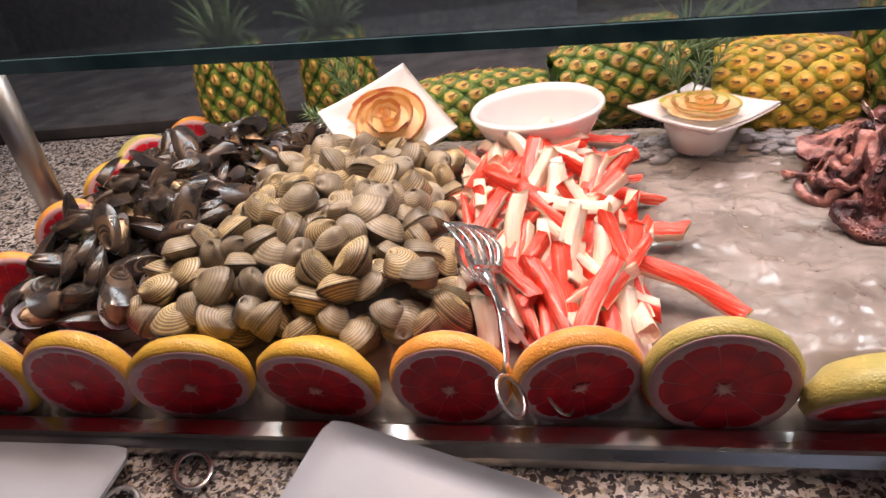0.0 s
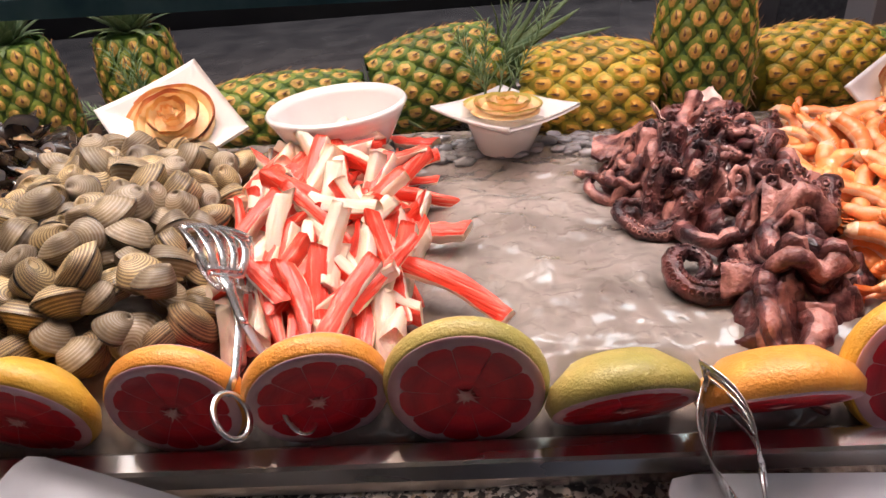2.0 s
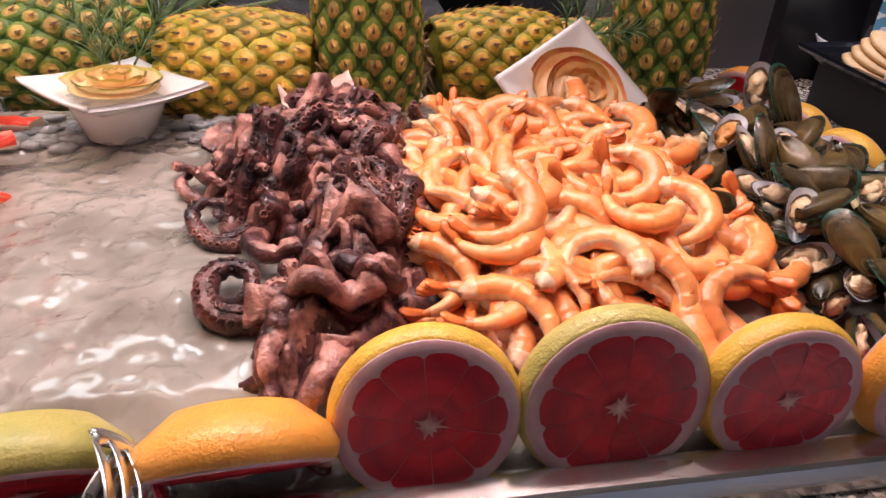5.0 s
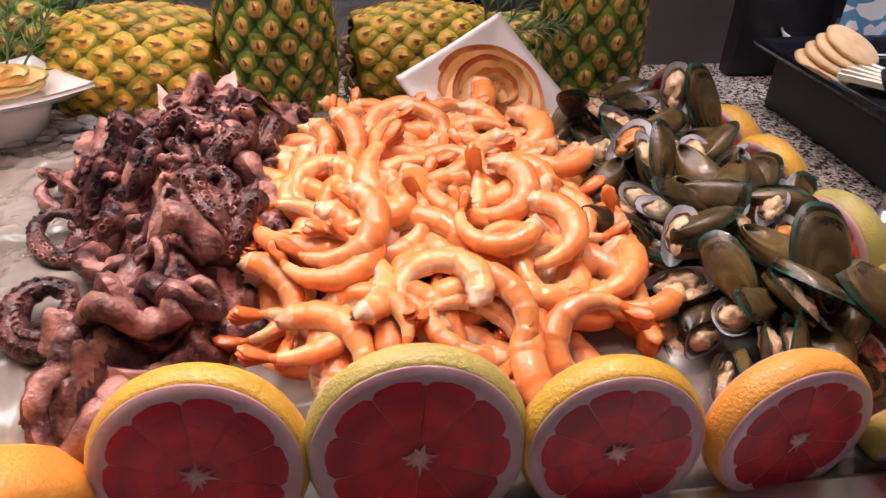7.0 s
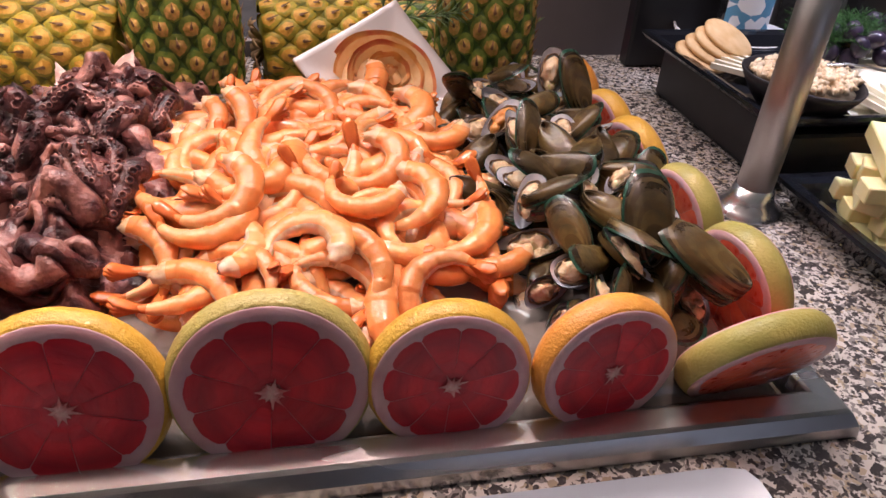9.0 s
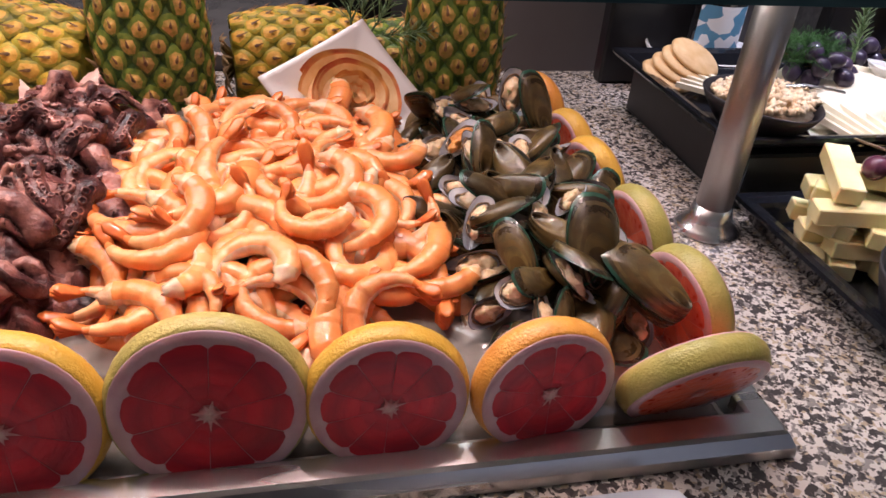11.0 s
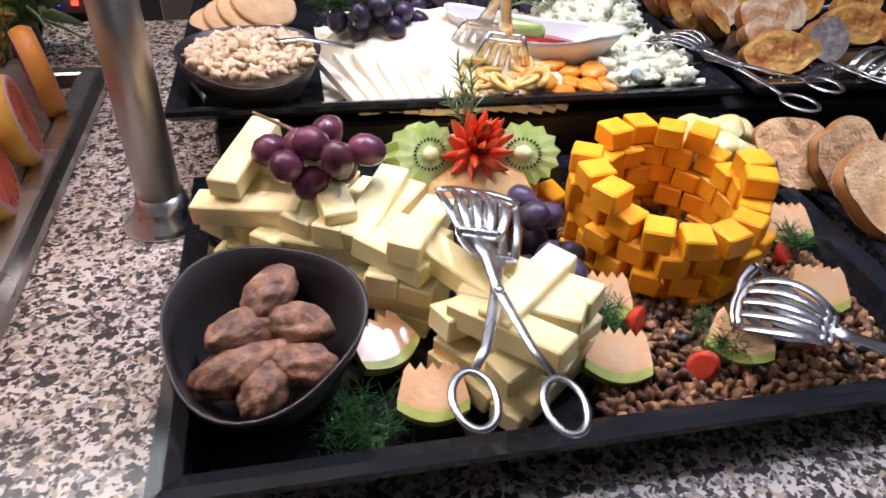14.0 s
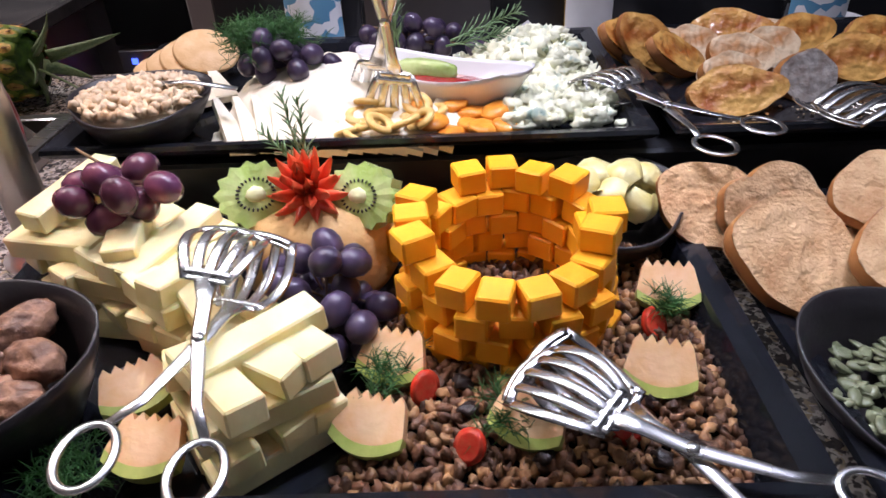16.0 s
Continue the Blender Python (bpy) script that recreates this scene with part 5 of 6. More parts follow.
plate(0.20, 0.125, "shallow white rectangular plate leaning on the pan's rim", pose(0.122, 0.284, 0.9235, 13, 0, -19))
plate(0.21, 0.14, "shallow white rectangular plate on the counter", pose(-0.245, 0.296, 0.901, 0, 0, 0))
plate(0.20, 0.14, "white rectangular plate with tongs on it", pose(0.562, 0.284, 0.904, 4, 0, -2))
plate(0.20, 0.14, "white rectangular plate in front of the pan", pose(0.925, 0.278, 0.901, 0, 0, 0))
tongs("scissor tongs of polished steel on a white plate", pose(0.505, 0.285, 0.938, 12, 0, 3) @ pose(0, 0, 0, 0, 70, 0))
tongs("scissor tongs lying in front of the pan", pose(0.655, 0.265, 0.917, 0, 0, -48))
tongs("scissor tongs lying beside the white plates", pose(-0.045, 0.262, 0.906, 0, 0, -140))

# ---- cheese side: trays and riser ----
FZ, RZ = 0.905, 0.970
tray(1.240, 0.358, 1.762, 0.668, 0.901, 0.934, 0.018, "black rectangular melamine tray with cheese, fruit and nuts")
tray(1.775, 0.358, 2.297, 0.668, 0.901, 0.934, 0.018, "black rectangular melamine tray with rusks and seeds")
thing("tray_riser", "black box that raises the rear trays", "riser", geo=Geo().box(1.06, 0.29, 0.064, (1.79, 0.835, 0.9325), 0.003), mats=[BLACK], smooth=False)
tray(1.225, 0.678, 1.745, 0.985, 0.9655, 0.988, 0.016, "black rectangular melamine tray with white cheese and nuts")
tray(1.758, 0.678, 2.30, 0.985, 0.9655, 0.988, 0.016, "black rectangular melamine tray with toasted bread")


def slanted_bowl(r, h, back, label, m):
    """A black bowl whose rim rises towards +y and whose outline narrows to a soft corner."""
    g = Geo()
    prof = [(0.0, 0.0), (0.50, 0.0), (0.62, 0.06), (0.80, 0.40), (0.95, 0.8), (1.0, 1.0), (0.965, 1.0), (0.90, 0.78), (0.74, 0.40), (0.55, 0.10), (0.0, 0.07)]
    for rr, zz in prof:
        for s in range(40):
            a = 2 * math.pi * s / 40
            k = 1 + 0.07 * math.cos(3 * a - 1.3) * zz
            x, y = r * rr * k * math.cos(a), r * rr * k * math.sin(a)
            g.v.append((x, y, h * zz * (1 + back * y / r)))
    for i in range(len(prof) - 1):
        for s in range(40):
            a, b = 40 * i, 40 * i + 40
            g.f.append((a + s, a + (s + 1) % 40, b + (s + 1) % 40, b + s))
            g.k.append(0)
    return thing("black_bowl", label, "bowl", m, geo=g, mats=[BOWLBLACK])


slanted_bowl(0.060, 0.059, 0.22, "matt black slanted bowl holding dried figs", pose(1.301, 0.450, FZ + 0.001, 0, 0, -12))
rng = random.Random(4)
for i, (x, y, z, d) in enumerate(((1.283, 0.418, 0.936, 10), (1.317, 0.418, 0.936, -25), (1.300, 0.408, 0.933, 70), (1.290, 0.444, 0.944, 40), (1.318, 0.444, 0.944, -30), (1.304, 0.464, 0.952, 60), (1.302, 0.430, 0.930, 0))):
    g = Geo().blob((0.0275 - 0.002 * (i % 3), 0.0150, 0.0135), (0, 0, 0), 0, 0.17, 36, 24, seed=i * 3.1, freq=2.6)
    thing("dried_fig", "wrinkled brown dried fig in the black bowl", "dried fig", pose(x + 0.001, y + 0.016, z + 0.006, rng.uniform(-20, 20), rng.uniform(-20, 20), d), "figs in the bowl", g, [FIG])

# pale cheese sticks, piled crosswise
stick_me = Geo().box(0.0225, 0.078, 0.0165, (0, 0, 0), 0.0012).mesh("cheese_stick", [CHEESE], False)
short_me = Geo().box(0.0225, 0.054, 0.0162, (0, 0, 0), 0.0012).mesh("cheese_stick", [CHEESE], False)


def stick(x, y, z, d, tilt=0.0, roll=0.0, short=False):
    thing("cheese_stick", "pale yellow cheese stick in a crosswise pile", "cheese", pose(x, y, z, tilt, roll, d), "pale cheese sticks", short_me if short else stick_me)


rng = random.Random(17)
# back left heap, front right heap and the ridge between them
for cx, cy, tiers, d0, nn in ((1.306, 0.585, 4, -28, 3), (1.364, 0.556, 4, 60, 3), (1.398, 0.506, 4, -35, 2), (1.456, 0.438, 4, -52, 3)):
    for k in range(tiers):
        d = d0 + 90 * (k % 2) + rng.uniform(-16, 16)
        for i in range(nn):
            off = (i - (nn - 1) / 2) * 0.0245
            a = radians(d)
            stick(cx + off * math.cos(a) + rng.uniform(-0.004, 0.004), cy + off * math.sin(a) + rng.uniform(-0.004, 0.004), FZ + 0.0125 + k * 0.0166, d + rng.uniform(-12, 12), rng.uniform(-8, 8), rng.uniform(-8, 8), nn == 2 or rng.random() < 0.25)
stick(1.292, 0.600, 0.990, -24, 8)
stick(1.326, 0.590, 0.988, 55, -6)
stick(1.462, 0.444, 0.974, -50, 4)
stick(1.380, 0.546, 0.974, -30, 8)
stick(1.408, 0.514, 0.975, -30, -8)
stick(1.348, 0.562, 0.982, 10, 5)
stick(1.430, 0.470, 0.968, 38, 6)


def grape_bunch(cells, mats, label, m, seed):
    t = thing("grape_bunch", label, "grapes", m)
    rr = random.Random(seed)
    me = Geo().lathe([(0.0, -0.0125), (0.005, -0.0115), (0.0092, -0.006), (0.0104, 0.0), (0.0092, 0.0062), (0.005, 0.0112), (0.0, 0.0122)], 16).mesh("grape", mats)
    for x, y, z in cells:
        part("grape", me, None, t, m=pose(x, y, z, rr.uniform(0, 180), rr.uniform(0, 180), 0))
    g = Geo()
    pts = [Vector(c) for c in cells]
    mid = sum(pts, Vector()) / len(pts) + Vector((0, 0, -0.004))
    for p in pts[::2]:
        g.tube([mid, mid.lerp(p, 0.5) + Vector((0, 0, 0.004)), p], 0.0009, 5)
    g.tube([mid, mid + Vector((-0.022, 0.01, 0.012)), mid + Vector((-0.05, 0.012, 0.017))], [0.0016, 0.0013, 0.001], 6)
    part("stem", g, [STEM], t)
    return t


def cluster(n, w, d, hgt, seed):
    rr, out = random.Random(seed), []
    for _ in range(6000):
        p = Vector((rr.uniform(-w, w), rr.uniform(-d, d), rr.uniform(0, hgt)))
        if (p.x / w) ** 2 + (p.y / d) ** 2 + (p.z / hgt) ** 2 < 1 and all((p - q).length > 0.0185 for q in out):
            out.append(p)
        if len(out) >= n:
            break
    return [tuple(p) for p in out]


grape_bunch(cluster(10, 0.040, 0.028, 0.034, 2), [GRAPE], "dark red grapes on top of the cheese sticks", pose(1.348, 0.566, 0.990, 0, 0, -30) @ Matrix.Diagonal((1.12, 1.12, 1.12, 1)), 2)
grape_bunch(cluster(30, 0.058, 0.038, 0.060, 5), [GRAPEB], "blue-black grapes between cheese sticks and cheddar", pose(1.482, 0.530, 0.918, 0, 0, -50), 5)

# crumbed cheese wheel with kiwi and carved flower
wheel = [(0.0, 0.0), (0.058, 0.0), (0.062, 0.008), (0.058, 0.045), (0.046, 0.062), (0.02, 0.068), (0.0, 0.069)]
thing("crumbed_cheese", "low beige cheese wheel with a crumbed crust", "cheese", pose(1.466, 0.614, FZ), geo=Geo().lathe(wheel, 40, wobble=0.05), mats=[BEIGE])


def kiwi(m, seed):
    g = Geo()
    for s in range(1):
        pr = []
        for k in range(28):
            a = 2 * math.pi * k / 28
            zig = 1.0 if k % 2 else 0.86
            pr.append((0.030 * zig * math.cos(a), 0.026 * zig * math.sin(a)))
        b = len(g.v)
        g.v += [(x, y, 0.010) for x, y in pr] + [(x * 0.98, y * 0.98, -0.012) for x, y in pr] + [(0, 0, 0.014), (0, 0, -0.02)]
        for k in range(28):
            k2 = (k + 1) % 28
            g.f += [(b + k, b + k2, b + 56), (b + 28 + k, b + 28 + k2, b + k2, b + k), (b + 28 + k2, b + 28 + k, b + 57)]
            g.k += [0, 0, 0]
    t = thing("kiwi_half", "zigzag-cut green kiwi half beside the red flower", "kiwi", m, "kiwi halves")
    part("flesh", g, [KIWI], t, smooth=False)
    part("core", Geo().blob((0.008, 0.006, 0.003), (0, 0, 0.0135), 0, 0.2), [KIWIW], t)
    sd = Geo()
    for k in range(26):
        a = 2 * math.pi * k / 26
        sd.blob((0.0016, 0.0008, 0.0007), (0, 0, 0), 0, 0, 6, 4, m=pose(0.0135 * math.cos(a), 0.0115 * math.sin(a), 0.0128, 0, 0, math.degrees(a)))
    part("seeds", sd, [SEED], t, kind="stuff")
    return t


kiwi(pose(1.424, 0.606, 0.978, 58, 0, 24), 1)
kiwi(pose(1.507, 0.606, 0.974, 58, 0, -20), 2)
fl = thing("carved_flower", "red carved fruit flower with pointed petals", "garnish", pose(1.466, 0.604, 0.980, 34, 0, 0) @ Matrix.Diagonal((0.84, 0.84, 0.95, 1)))
pet = Geo().grid(lambda u, v: ((v - 0.5) * 0.016 * (1 - u) ** 0.8 * 2 * (0.5 + u * 0.5), 0.004 + 0.020 * u + 0.010 * u * u, 0.016 * u - 0.02 * (v - 0.5) ** 2), 6, 4)
pet.grid(lambda u, v: ((v - 0.5) * 0.015 * (1 - u) ** 0.8 * 2 * (0.5 + u * 0.5), 0.003 + 0.020 * u + 0.010 * u * u, 0.016 * u - 0.02 * (v - 0.5) ** 2 - 0.0022), 6, 4, flip=True)
pet_me = pet.mesh("petal", [STRAW])
for ringn, (n, tip, up) in enumerate(((11, -14, 0.0), (10, 14, 0.006), (8, 42, 0.010), (5, 66, 0.012))):
    for k in range(n):
        part("petal", pet_me, None, fl, m=pose(0, 0, up, 0, 0, k * 360 / n + ringn * 17) @ pose(0, 0, 0, tip, 0, 0))
part("heart", Geo().blob((0.010, 0.010, 0.010), (0, 0, 0.008), 0, 0.3), [STRAW], fl)
rng = random.Random(19)
for dr, ln in (((-0.25, 0.2, 1), 0.060), ((0.05, 0.25, 1), 0.055), ((-0.55, -0.1, 0.8), 0.045)):
    thing("rosemary_sprig", "rosemary sprig stuck in the red flower", "herb", geo=sprig((1.464, 0.612, 0.992), dr, ln, 22, rng, 0, 0.014), mats=[HERB], group="rosemary sprigs in the flower")

# cheddar tower
cube_me = Geo().box(0.0235, 0.0215, 0.0176, (0, 0, 0), 0.0014).mesh("cheese_cube", [CHEDDAR], False)
tower = thing("cheddar_tower", "round tower of stacked orange cheddar cubes", "cheese", pose(1.610, 0.548, FZ + 0.001))
rng = random.Random(6)
per = 16
for k in range(5):
    for i in range(per):
        if k == 4 and i in (1, 6, 10, 11, 12, 13, 14):
            continue
        a = 2 * math.pi * (i + 0.5 * (k % 2)) / per
        r = 0.0645 + rng.uniform(-0.0042, 0.0045)
        part("cheese_cube", cube_me, None, tower, m=pose(r * math.cos(a), r * math.sin(a), 0.009 + k * 0.0178, rng.uniform(-3, 3), rng.uniform(-3, 3), math.degrees(a) + rng.uniform(-12, 12)))
thing("cheddar_cube", "single orange cheddar cube beside the tower", "cheese", pose(1.532, 0.600, FZ + 0.030, 20, 10, 35), geo=cube_me)

# nut bed
rng = random.Random(9)
g = Geo()
small = [Geo().blob((0.0056, 0.0036, 0.0030), (0, 0, 0), k % 2, 0.9, 7, 5, seed=k * 2.7, freq=2.2) for k in range(7)]
NP = [(1.50, 0.388), (1.728, 0.388), (1.738, 0.47), (1.735, 0.62), (1.66, 0.62), (1.55, 0.60), (1.52, 0.54), (1.525, 0.47)]
for p in scatter(NP, 0.0046, rng, 14000):
    g.add(rng.choice(small), pose(p[0], p[1], FZ + 0.006 + 0.008 * rng.random() * min(1, edge_far(p, NP) / 0.02), rng.uniform(0, 360), rng.uniform(0, 360), rng.uniform(0, 360)))
thing("chopped_nuts", "bed of chopped brown nuts under the cheddar tower", "nuts", geo=g, mats=[WALNUT, WALNUTL], kind="stuff")
for i in range(12):
    p = (rng.uniform(1.52, 1.73), rng.uniform(0.40, 0.47))
    thing("raisin", "black raisin among the chopped nuts", "raisin", pose(p[0], p[1], FZ + 0.014, 0, 0, rng.uniform(0, 360)), "raisins", Geo().blob((0.007, 0.0055, 0.004), (0, 0, 0), 0, 0.7, 10, 8, seed=i), [PRUNE])


def melon(m):
    """A melon slice with a saw-toothed top edge and a green rind below."""
    t = thing("melon_wedge", "orange melon piece with saw-toothed edge and green rind", "melon", m, "melon pieces")
    n, th = 10, 0.011
    for slot, name, mt in ((0, "flesh", MELON), (1, "rind", MELONR)):
        g = Geo()
        cols = []
        for i in range(n + 1):
            u = i / n
            x = (u - 0.5) * 0.054
            arc = 0.010 * (2 * u - 1) ** 2
            mid, low, top = 0.008 + arc, arc, 0.040 + (0.0065 if i % 2 else 0)
            cols.append((x * (1 if slot else 0.86 + 0.14 * 1), mid if slot == 0 else low, top if slot == 0 else mid))
        for x, a, b in cols:
            g.v += [(x, a, 0), (x * (0.82 if slot == 0 else 1), b, 0), (x, a, th), (x * (0.82 if slot == 0 else 1), b, th)]
        for i in range(n):
            a, b = 4 * i, 4 * i + 4
            g.f += [(a, a + 1, b + 1, b), (a + 2, b + 2, b + 3, a + 3), (a + 1, a + 3, b + 3, b + 1), (a, b, b + 2, a + 2)]
            g.k += [0] * 4
        g.f += [(0, 2, 3, 1), (4 * n, 4 * n + 1, 4 * n + 3, 4 * n + 2)]
        g.k += [0, 0]
        part(name, g, [mt], t, smooth=False)
    return t


for x, y, d, tilt in ((1.382, 0.446, 30, 20), (1.396, 0.398, -8, 22), (1.529, 0.466, -14, 36), (1.518, 0.410, -18, 26), (1.606, 0.414, -28, 30), (1.692, 0.450, -16, 40), (1.720, 0.530, -8, 36)):
    melon(pose(x, y, FZ + 0.009, tilt, 0, d) @ Matrix.Diagonal((0.80, 0.80, 0.9, 1)))


def tomato(m):
    t = thing("tomato_half", "halved red cherry tomato on the nuts", "tomato", m, "tomato halves")
    part("skin", Geo().lathe([(0.0, -0.010), (0.008, -0.0085), (0.012, -0.003), (0.0122, 0.0)], 18, squash=1.2), [TOMATO], t)
    part("cut_face", Geo().lathe([(0.0121, 0.0002), (0.008, 0.0008), (0.0, 0.0004)], 18, squash=1.2), [TOMATOF], t)
    return t


for x, y, rx, rz in ((1.553, 0.455, 70, 30), (1.577, 0.410, 60, -60), (1.706, 0.510, 40, 20), (1.668, 0.422, 50, -30)):
    tomato(pose(x, y, FZ + 0.018, rx, 20, rz) @ Matrix.Diagonal((0.82, 0.82, 0.9, 1)))


def dill(at, spread, n, seed, label):
    rr = random.Random(seed)
    g = Geo()
    for i in range(n):
        a, e = rr.uniform(0, 2 * math.pi), rr.uniform(0.05, 1.0)
        d = Vector((math.cos(a), math.sin(a), e * spread[2] / spread[0])).normalized()
        ln = rr.uniform(0.5, 1.0) * spread[0]
        p0 = Vector(at) + Vector((rr.uniform(-1, 1) * spread[1] * 0.4, rr.uniform(-1, 1) * spread[1] * 0.4, 0))
        pts = [p0, p0 + d * ln * 0.5 + Vector((0, 0, ln * 0.10)), p0 + d * ln + Vector((0, 0, -ln * 0.1))]
        g.tube(pts, [0.0005, 0.00045, 0.0003], 4)
        for k in range(14):
            k = k / 2
            q = pts[1].lerp(pts[2], k / 7) if k > 2 else pts[0].lerp(pts[1], 0.5 + k / 6)
            dd = Vector((rr.uniform(-1, 1), rr.uniform(-1, 1), rr.uniform(-0.4, 0.9))).normalized()
            g.tube([q, q + dd * 0.006 + Vector((0, 0, 0.0015)), q + dd * 0.013], [0.00035, 0.0003, 0.00015], 3)
    return thing("dill", label, "herb", geo=g, mats=[DILL])


dill((1.352, 0.408, FZ + 0.006), (0.036, 0.04, 0.010), 30, 3, "feathery green dill around the melon pieces")
dill((1.530, 0.462, FZ + 0.024), (0.022, 0.02, 0.006), 14, 4, "small dill frond on a melon piece")
dill((1.600, 0.428, FZ + 0.022), (0.022, 0.02, 0.006), 14, 5, "small dill frond on a melon piece")
dill((1.716, 0.525, FZ + 0.024), (0.016, 0.02, 0.006), 10, 6, "small dill frond by a tomato half")
thing("prune", "black prune beside the melon", "prune", pose(1.362, 0.478, FZ + 0.012), geo=Geo().blob((0.011, 0.010, 0.009), (0, 0, 0), 0, 0.4, 12, 9, seed=5), mats=[PRUNE])
tongs("scissor tongs of polished steel lying on the cheese sticks", pose(1.437, 0.430, 0.988, 7, 0, -5) @ pose(0, 0, 0, 0, 12, 0) @ Matrix.Diagonal((0.82, 0.80, 0.85, 1)))
tongs("scissor tongs of polished steel on the nut bed", pose(1.688, 0.384, 0.946, 4, 0, 50) @ pose(0, 0, 0, 0, -10, 0) @ Matrix.Diagonal((0.9, 0.85, 0.85, 1)))

# ---- second front tray ----
slanted_bowl(0.064, 0.046, 0.15, "matt black bowl holding artichoke hearts", pose(1.695, 0.632, FZ + 0.004, 0, 0, 10))
rng = random.Random(2)
for i in range(9):
    a = i * 2.4
    r = 0.010 + 0.026 * (i / 9)
    g = Geo().grid(lambda u, v: ((0.017 + 0.004 * math.sin(5 * u * 6.28)) * math.cos(2 * math.pi * u) * (0.4 + 0.6 * math.sin(math.pi * (0.1 + 0.8 * v))), 0.015 * math.sin(2 * math.pi * u) * (0.4 + 0.6 * math.sin(math.pi * (0.1 + 0.8 * v))), 0.026 * (v - 0.5)), 18, 8, 0, wrap_u=True)
    g.v.append((0, 0, 0.013))
    thing("artichoke_heart", "pale yellow artichoke heart in the black bowl", "artichoke", pose(1.695 + r * math.cos(a), 0.632 + r * math.sin(a), FZ + 0.052 + rng.uniform(-0.004, 0.010), rng.uniform(20, 110), rng.uniform(-40, 40), rng.uniform(0, 360)), "artichoke hearts", g, [ARTI])


def bread_slice(rx, ry, th, face, crust, seed):
    g = Geo()

    def ring(u, k, z):
        a = 2 * math.pi * u
        w = 1 + 0.22 * noise.noise((math.cos(a) * 1.3 + seed, math.sin(a) * 1.3, seed))
        return (rx * w * k * math.cos(a), ry * w * k * math.sin(a), z)
    g.grid(lambda u, v: ring(u, (1 - 0.035 * (2 * v - 1) ** 2), th * (v - 0.5)), 36, 3, 1, wrap_u=True)

    def facep(u, v, s):
        x, y, z = ring(u, 0.975 * v, s * th / 2)
        return (x, y, z + s * (0.0008 + 0.0022 * noise.noise((x * 75, y * 75, seed)) + 0.0018 * noise.noise((x * 220, y * 220, seed)) * (1 if v < 1 else 0)))
    g.grid(lambda u, v: facep(u, v, 1), 36, 16, 0, wrap_u=True, flip=False)
    g.grid(lambda u, v: facep(u, v, -1), 36, 16, 0, wrap_u=True, flip=True)
    return g.mesh("bread_slice", [face, crust])


RUSKS = [bread_slice(0.042, 0.033, 0.009, RUSK, CRUST, 1.0), bread_slice(0.032, 0.027, 0.009, RUSK, CRUST, 2.3), bread_slice(0.050, 0.046, 0.011, RUSK, CRUST, 3.9)]
for k, x, y, z, rx, ry, rz in ((0, 1.770, 0.612, 0.952, 42, 22, -30), (1, 1.796, 0.592, 0.954, 46, 30, -10), (1, 1.822, 0.606, 0.960, 46, 20, -5), (2, 1.804, 0.540, 0.954, 34, 6, 12), (0, 1.895, 0.600, 0.965, 30, -8, 8),
                                (2, 1.880, 0.520, 0.958, 24, -6, 20), (1, 1.930, 0.560, 0.955, 30, 0, 30), (2, 1.96, 0.50, 0.945, 14, 0, 0), (0, 1.85, 0.555, 0.935, 10, 0, 30), (0, 1.93, 0.625, 0.945, 20, 0, 10)):
    thing("rusk", "round brown wholemeal toast in the front tray", "bread", pose(x, y, z, rx, ry, rz), "wholemeal toasts", RUSKS[k])
slanted_bowl(0.060, 0.046, 0.30, "matt black slanted bowl with pumpkin seeds", pose(1.825, 0.432, FZ + 0.001, 0, 0, -8))
g = Geo()
sd = Geo().blob((0.0075, 0.0042, 0.0014), (0, 0, 0), 0, 0.1, 8, 5)
for i in range(110):
    a, r = rng.uniform(0, 6.28), 0.040 * math.sqrt(rng.random())
    g.add(sd, pose(1.825 + r * math.cos(a), 0.432 + r * math.sin(a), FZ + 0.024 + 0.004 * rng.random() + 0.1 * r * math.sin(a), rng.uniform(-30, 30), rng.uniform(-30, 30), rng.uniform(0, 360)))
thing("pumpkin_seeds", "green pumpkin seeds in the black bowl", "seeds", geo=g, mats=[PSEED], kind="stuff")
sp = thing("spoon", "polished steel spoon in the pumpkin seeds", "spoon", pose(1.832, 0.430, FZ + 0.044, 12, -14, -58))
part("spoon_bowl", Geo().blob((0.017, 0.027, 0.005), (0, 0, 0), 0, 0, 20, 10), [CHROME], sp)
part("spoon_handle", Geo().tube([(0, 0.025, 0.001), (0, 0.05, 0.008), (0, 0.11, 0.016)], [0.004, 0.0035, 0.006], 8, 0, 0.4), [CHROME], sp)

# ---- rear left tray ----
slanted_bowl(0.062, 0.040, 0.10, "matt black bowl full of nut pieces", pose(1.295, 0.740, RZ + 0.0015, 0, 0, 15))
g = Geo()
for i in range(330):
    a, r = rng.uniform(0, 6.28), 0.053 * math.sqrt(rng.random())
    g.add(rng.choice(small), pose(1.295 + r * math.cos(a), 0.740 + r * math.sin(a), RZ + 0.038 + 0.010 * (1 - (r / 0.053) ** 2) * rng.random() + 0.003, rng.uniform(0, 360), rng.uniform(0, 360), 0) @ Matrix.Diagonal((0.95, 1.1, 1.1, 1)))
g.lathe([(0.052, RZ + 0.030), (0.030, RZ + 0.038), (0.0, RZ + 0.040)], 20, 0, Matrix.Translation((1.295, 0.740, 0)))
thing("nut_pieces", "pale chopped cashew pieces heaped in a black bowl", "nuts", geo=g, mats=[CASHEW, CASHEW], kind="stuff")
